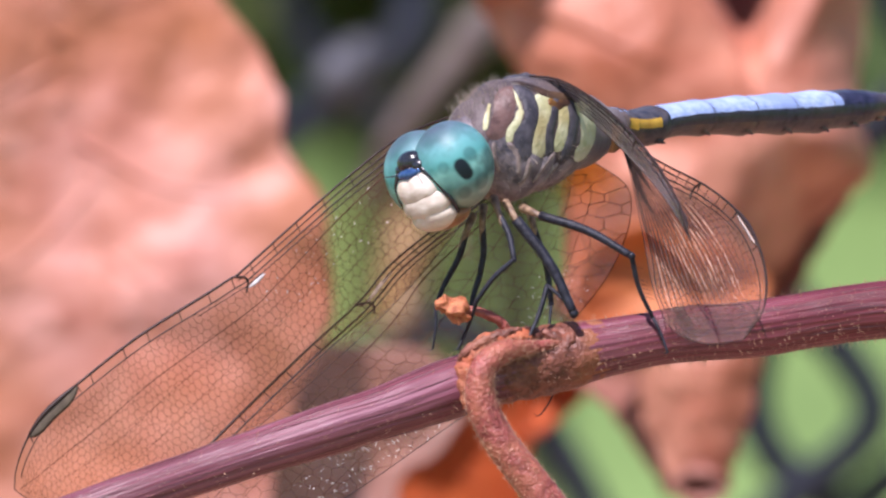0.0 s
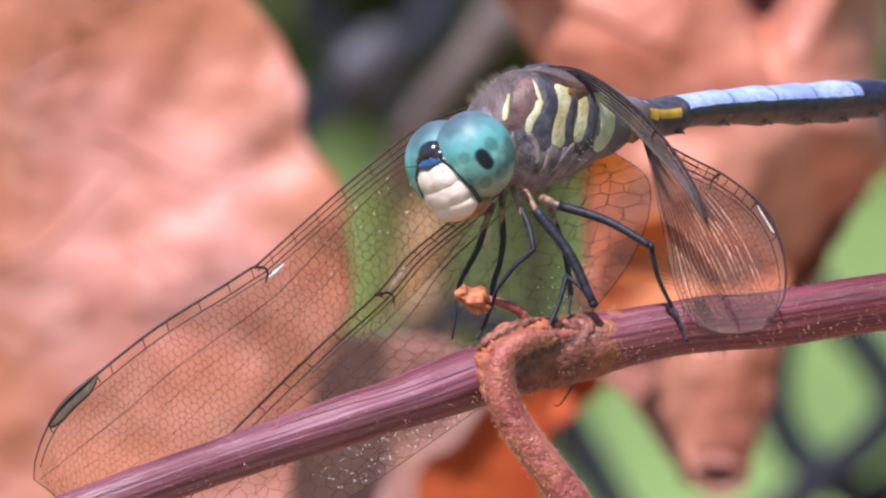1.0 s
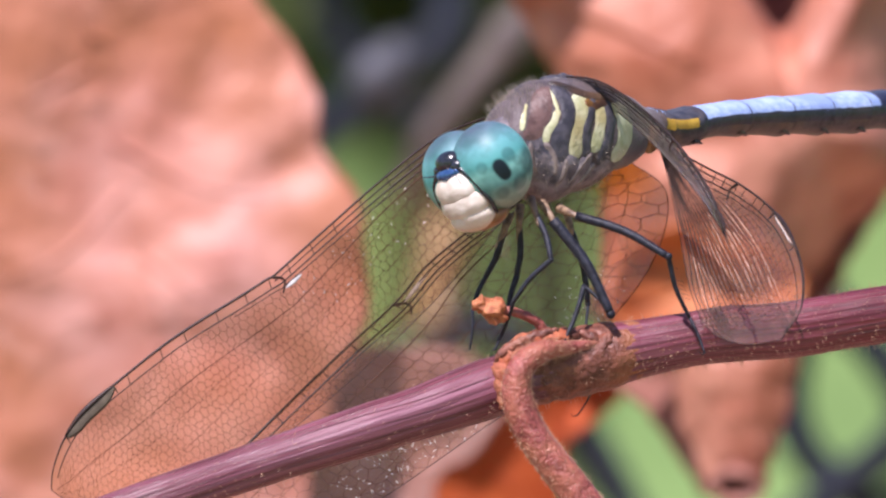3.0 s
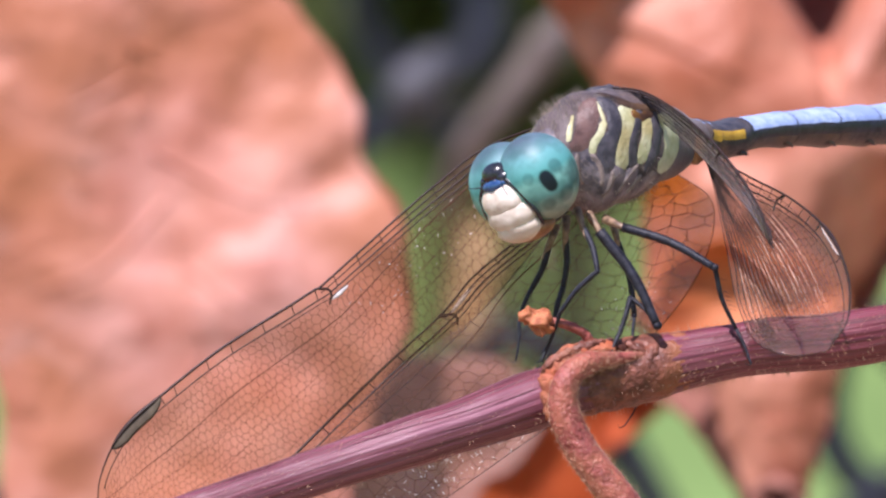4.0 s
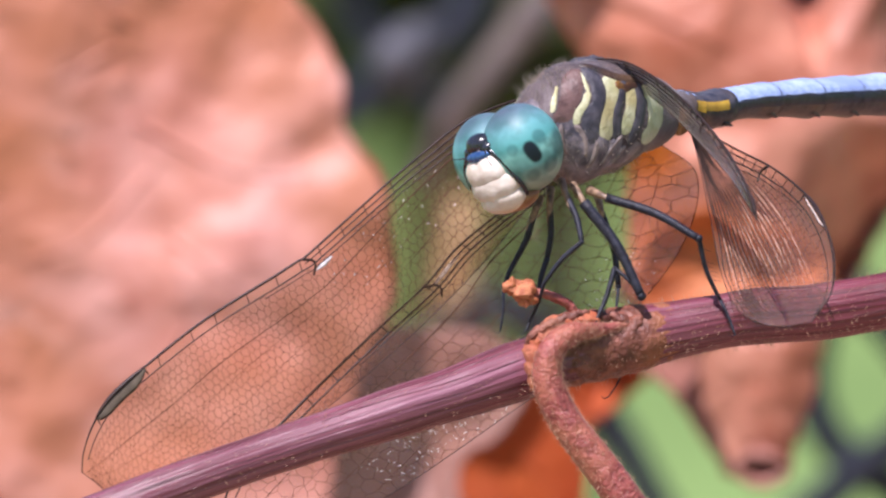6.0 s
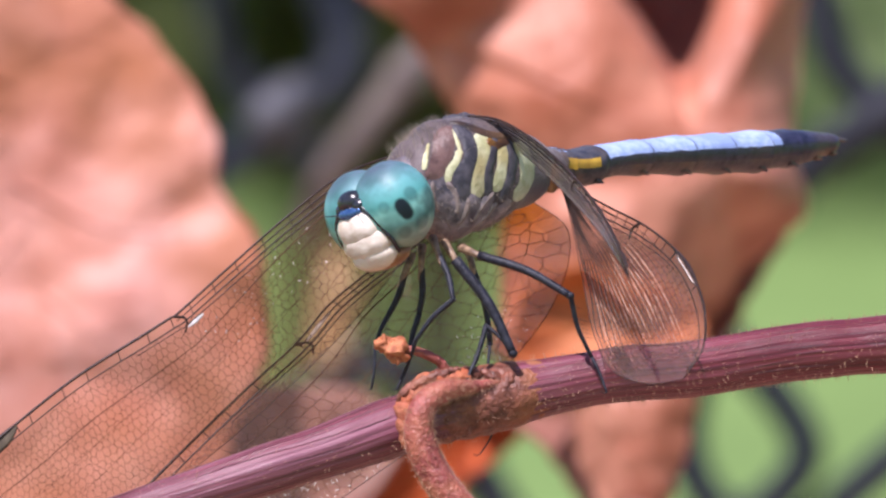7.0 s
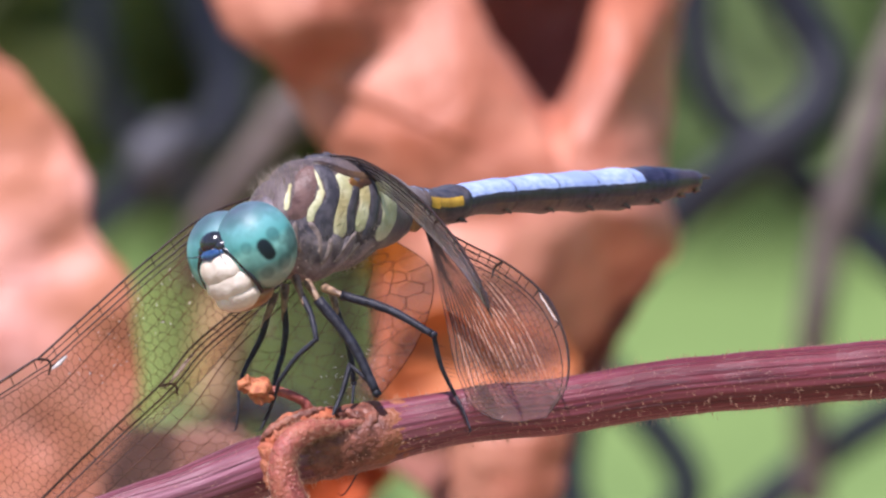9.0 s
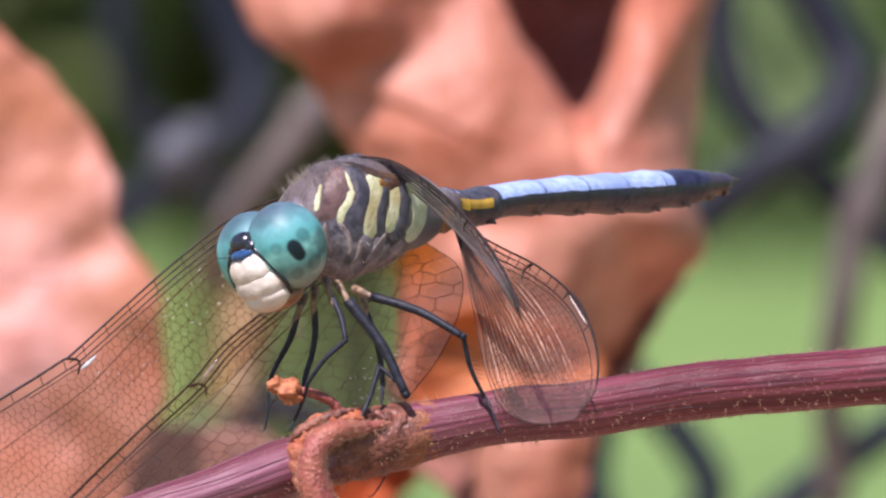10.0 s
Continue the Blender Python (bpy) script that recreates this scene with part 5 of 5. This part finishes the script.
    # pale streak drawn as a highlight near the notch
    if streak:
        bm = bmesh.new()
        tube(bm, [at(streak[0] + (streak[1] - streak[0]) * i / 10, streak[2] / gap(streak[0])) for i in range(11)], lambda s: streak[3] * math.sin(math.pi * (0.06 + 0.88 * s)) * (1 + grain((s * 9, seed, 0), 1.0, 0.4)), 8, squash=0.4)
        part("pale_glint", bm, M_FLECK, w, "pale streak painted as a glint beside the notch")
    # dark spot near the tip; spot_look paints it pale as if sunlit
    bm = bmesh.new()
    cols2 = []
    for i in range(17):
        u = stigma[0] + (stigma[1] - stigma[0]) * i / 16
        wd = spot * math.sqrt(min(1.0, 4 * min(i + 0.2, 16.2 - i) / 16)) / gap(u)
        cols2.append([bm.verts.new(at(u, wd * j / 4) + nrm * (0.03 if j % 4 else 0.0)) for j in range(5)])
    for a, b in zip(cols2, cols2[1:]):
        for j in range(4):
            bm.faces.new((a[j], a[j + 1], b[j + 1], b[j]))
    sp = part("wing_spot", bm, spot_look or M_STIGMA, w, "grey spot edged in black")
    so = sp.modifiers.new("thickness", "SOLIDIFY")
    so.thickness, so.offset = 0.05 * MM, 0.0
    bm = bmesh.new()
    tube(bm, [at(stigma[0] + (stigma[1] - stigma[0]) * i / 16, 0.0) for i in range(17)], lambda s: 0.07 + 0.055 * math.sin(math.pi * s), 6)
    tube(bm, [at(stigma[0] + (stigma[1] - stigma[0]) * i / 16, spot * math.sqrt(min(1.0, 4 * min(i + 0.2, 16.2 - i) / 16)) / gap(stigma[0] + (stigma[1] - stigma[0]) * i / 16)) for i in range(17)], 0.03, 6)
    for u in stigma:
        tube(bm, [at(u, 0.40 / gap(u) * i / 6) for i in range(7)], 0.03, 6)
    part("spot_rim", bm, M_VEIN, w)
    if amber:
        bm = bmesh.new()
        (u0, u1), (c0, c1) = amber
        g = [[bm.verts.new(at(u0 + (u1 - u0) * i / 12, c0 + (c1 - c0) * j / 12) - nrm * 0.02) for j in range(13)] for i in range(13)]
        for i in range(12):
            for j in range(12):
                bm.faces.new((g[i][j], g[i + 1][j], g[i + 1][j + 1], g[i][j + 1]))
        part("amber_patch", bm, M_FILM_AMBER, w, "amber stain at the wing base")
    # pale strip that paints the lit look of the wing's margin
    if milk:
        bm = bmesh.new()
        (u0, u1), (c0, c1) = milk
        g = [[bm.verts.new(at(u0 + (u1 - u0) * i / 20, c0 + (c1 - c0) * j / 6 + (0.06 * math.sin(i * 1.7) if j == 0 else 0)) - nrm * 0.03) for j in range(7)] for i in range(21)]
        for i in range(20):
            for j in range(6):
                bm.faces.new((g[i][j], g[i + 1][j], g[i + 1][j + 1], g[i][j + 1]))
        part("pale_margin", bm, M_FILM_LIT, w, "wing margin with its sunlit paleness put into the film")
    return w


FAN = [(0.08 + 0.037 * k, 0.10 + 0.0385 * k, 0.99 - 0.006 * k) for k in range(24)]
wing("forewing", [(3.98, 5.5, 7.86), (-0.71, 3.6, 6.23), (-3.50, 2.4, 4.22), (-6.28, 1.4, 1.80), (-9.05, 0.3, -0.70), (-9.38, 0.2, -0.90), (-10.72, 0, -1.76), (-14.04, -0.6, -3.84), (-16.81, -1.2, -6.00), (-18.61, -1.6, -7.58), (-19.52, -1.7, -8.97), (-20.00, -1.8, -10.35), (-20.08, -1.8, -11.32)],
     [(4.22, 6, 7.57), (2.68, 5.6, 3.10), (-0.67, 4.5, -1.37), (-5.40, 3, -5.96), (-10.12, 1.5, -9.71), (-14.28, 0.2, -12.14), (-17.88, -0.8, -12.74), (-19.75, -1.7, -11.57)],
     0.50, M_FILM, M_VEIN_PALE, "clear forewing with a fine brown net", 21, nodus=0.517, thin=1.12, stigma=(0.81, 0.915), spot=0.55, flecks=((0.16, 0.50), (0.10, 0.5), 90), streak=(0.475, 0.508, 0.86, 0.13))
wing("hindwing", [(5.62, 8.5, 4.92), (2.96, 7, 3.44), (0.42, 5.5, 1.42), (-1.70, 4.5, -0.36), (-3.23, 3.8, -2.17), (-6.10, 2.5, -4.82), (-10.20, 1.2, -8.84), (-12.48, 0.5, -11.37), (-13.31, 0.2, -13.72), (-13.00, 0.2, -15.11)],
     [(8.15, 9.5, 5.01), (10.25, 9.3, 3.11), (9.12, 8, -0.81), (4.91, 6, -5.56), (0.64, 4.5, -8.67), (-4.65, 2.5, -12.28), (-9.01, 1, -14.57), (-11.50, 0.4, -15.62), (-12.84, 0.2, -15.25)],
     0.92, M_FILM_HIND, M_VEIN_PALE, "clear hindwing with an amber base, partly behind the stem", 22, nodus=0.42, stigma=(0.76, 0.84), amber=((0.0, 0.2), (0.1, 0.99)), thin=1.3, grow=0.85, flecks=((0.22, 0.74), (0.66, 0.99), 300), streak=(0.335, 0.415, 0.30, 0.10), milk=((0.03, 0.30), (0.80, 0.992)))
# opacity and short chord are fitted to the camera's edge-on view
wing("forewing", [(4.48, 5, 9.06), (6.86, 3, 8.76), (9.33, -1, 7.07), (11.20, -7, 4.88), (12.33, -12, 2.88), (12.98, -15, 0.95)],
     [(4.76, 5.6, 8.62), (6.97, 5, 7.78), (8.75, 1.3, 6.37), (10.52, -4.8, 4.48), (11.72, -10.2, 2.99), (12.91, -14, 1.09)],
     0.8, M_FILM_EDGE_ON, M_VEIN, "forewing seen almost edge-on, its film darkened to fit that view", 23, nodus=0.5, stigma=(0.9, 0.96), net=False, fan=[(0.15 + 0.16 * k, 0.18 + 0.16 * k, 0.98) for k in range(5)])
wing("hindwing", [(9.82, 8.5, 5.85), (12.01, 4, 4.60), (14.06, 0, 3.47), (15.71, -5, 1.91), (16.62, -9, -0.25), (16.59, -11.5, -2.31), (15.62, -12, -3.88)],
     [(9.82, 9, 5.63), (10.28, 7, 3.94), (10.80, 3, 1.14), (11.30, -3, -1.63), (12.17, -8, -3.45), (13.79, -10.5, -4.13), (15.57, -12, -3.93)],
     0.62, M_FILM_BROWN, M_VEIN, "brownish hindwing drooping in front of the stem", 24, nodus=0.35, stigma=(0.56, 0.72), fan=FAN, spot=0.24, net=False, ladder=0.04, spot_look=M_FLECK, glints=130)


def hinge(c, r, material, name, label):
    bm = bmesh.new()
    for v in ball(bm, c, r, seg=24, rings=16):
        v.co += (v.co - V(c)).normalized() * grain(v.co, 0.4, 0.2)
    part(name, bm, material, fly, label)


hinge((4.91, 5, 8.84), (1.0, 0.8, 0.28), M_BAND, "wing_hinge", "dark wing hinge")
hinge((6.03, 5, 8.51), (0.9, 0.7, 0.35), M_JAW, "wing_hinge", "brown wing hinge")
hinge((7.14, 5.2, 7.78), (0.55, 0.5, 0.35), M_YELLOW, "wing_hinge", "yellow wing hinge")
hinge((9.11, 7, 6.04), (0.8, 0.7, 0.7), M_JAW, "waist", "brown waist")


# ---- legs ----
def leg(points, radii):
    """points: body, knee, ankle, claw; femur, shin and foot are meshes of their own."""
    p = [V(q) for q in points]
    names = ("thigh", "shin", "foot")
    bristle = bmesh.new()
    rng = random.Random(int(p[1].x * 100))
    for i in range(3):
        a, b = p[i], p[i + 1]
        bend = (b - a).cross(V((0, 1, 0))).normalized() * (0.05 * (b - a).length * (1, -1, 0.6)[i])
        pts = spline([a, a.lerp(b, 0.5) + bend, b], 14)
        r0, r1 = [r * (0.85 if i == 0 else 1.0) for r in radii[i]]
        bm = bmesh.new()
        tube(bm, pts, lambda s: r0 + (r1 - r0) * s + 0.05 * r0 * math.sin(math.pi * s), 12)
        ball(bm, pts[-1], (r1 * 1.12,) * 3, seg=12, rings=8)
        if i < 2:
            for k in range(12):
                q = a.lerp(b, 0.1 + 0.85 * k / 12)
                w = (bend.normalized() * rng.choice((-1, 1)) + (b - a).normalized() * 0.7 + V((0, rng.uniform(-0.5, 0.5), 0))).normalized()
                strand(bristle, q, q + w * (0.45 if i else 0.28), 0.018, 0.005)
        part(names[i], bm, M_LEG, LEG_ROOT)
    tip, back = p[3], (p[3] - p[2]).normalized()
    for side in (-1, 1):
        bm = bmesh.new()
        tube(bm, spline([tip, tip + back * 0.12 + V((-0.16, side * 0.10, 0.02)), tip + back * 0.02 + V((-0.34, side * 0.14, 0.08))], 8), lambda s: 0.035 - 0.025 * s, 6)
        part("claw", bm, M_LEG, LEG_ROOT)
    part("bristles", bristle, M_LEG, LEG_ROOT, "fine black bristles", kind="stuff")


def legs():
    global LEG_ROOT
    specs = (
        (((5.73, 1.5, 2.14), (10.22, -0.4, 0.14), (11.28, 0.5, -2.89), (12.00, -0.05, -4.58)), ((0.27, 0.21), (0.13, 0.09), (0.09, 0.05))),
        (((4.56, 0.5, 1.92), (7.39, -0.4, -2.69), (6.08, 0.2, -1.31), (5.11, -0.9, -4.00)), ((0.33, 0.25), (0.10, 0.10), (0.14, 0.09))),
        (((3.72, -0.5, 2.19), (4.44, -2.2, -0.03), (2.61, -1.8, -2.05), (1.89, -0.5, -3.92)), ((0.19, 0.15), (0.13, 0.11), (0.10, 0.06))),
        (((2.89, 1, 1.58), (2.78, 1.5, -0.81), (2.34, 1.6, -2.89), (1.70, 1.2, -4.42)), ((0.20, 0.16), (0.15, 0.11), (0.09, 0.06))),
        (((2.06, 1.5, 1.20), (1.28, 2, -0.81), (0.61, 2, -2.48), (0.45, 1.8, -4.42)), ((0.2, 0.16), (0.13, 0.09), (0.08, 0.05))),
        (((5.46, 4, 1.42), (6.30, 4.5, -2.20), (6.46, 2.5, -6.54), (5.79, 2.2, -7.65)), ((0.2, 0.16), (0.08, 0.045), (0.045, 0.03))),
    )
    for pts, radii in specs:
        bm = bmesh.new()
        a = V(pts[0])
        d = (V(pts[1]) - a).normalized()
        tube(bm, spline([a - d * 1.0 + V((0.0, 0.8, 0.0)), a - d * 0.4, a + d * 0.7], 14), lambda s: 0.24 - 0.13 * s, 12)
        LEG_ROOT = part("leg", bm, M_COXA, fly, "slender blue-black spiny leg with a tan base")
        leg(pts, radii)


LEG_ROOT = None
legs()


# ---- what moves: the head turns to the camera for a moment ----
def motions():
    rest, turned = head_pose(HEAD_REST), head_pose(HEAD_LOOK, 0.22, 0.30)
    walk(HEAD, [(0.0, head_pose(HEAD_REST, -0.07)), (0.6, rest), (4.0, rest), (8.2, rest), (8.37, rest), (8.53, turned), (8.64, turned), (8.8, rest), (9.0, rest), (10.0, rest)])


motions()
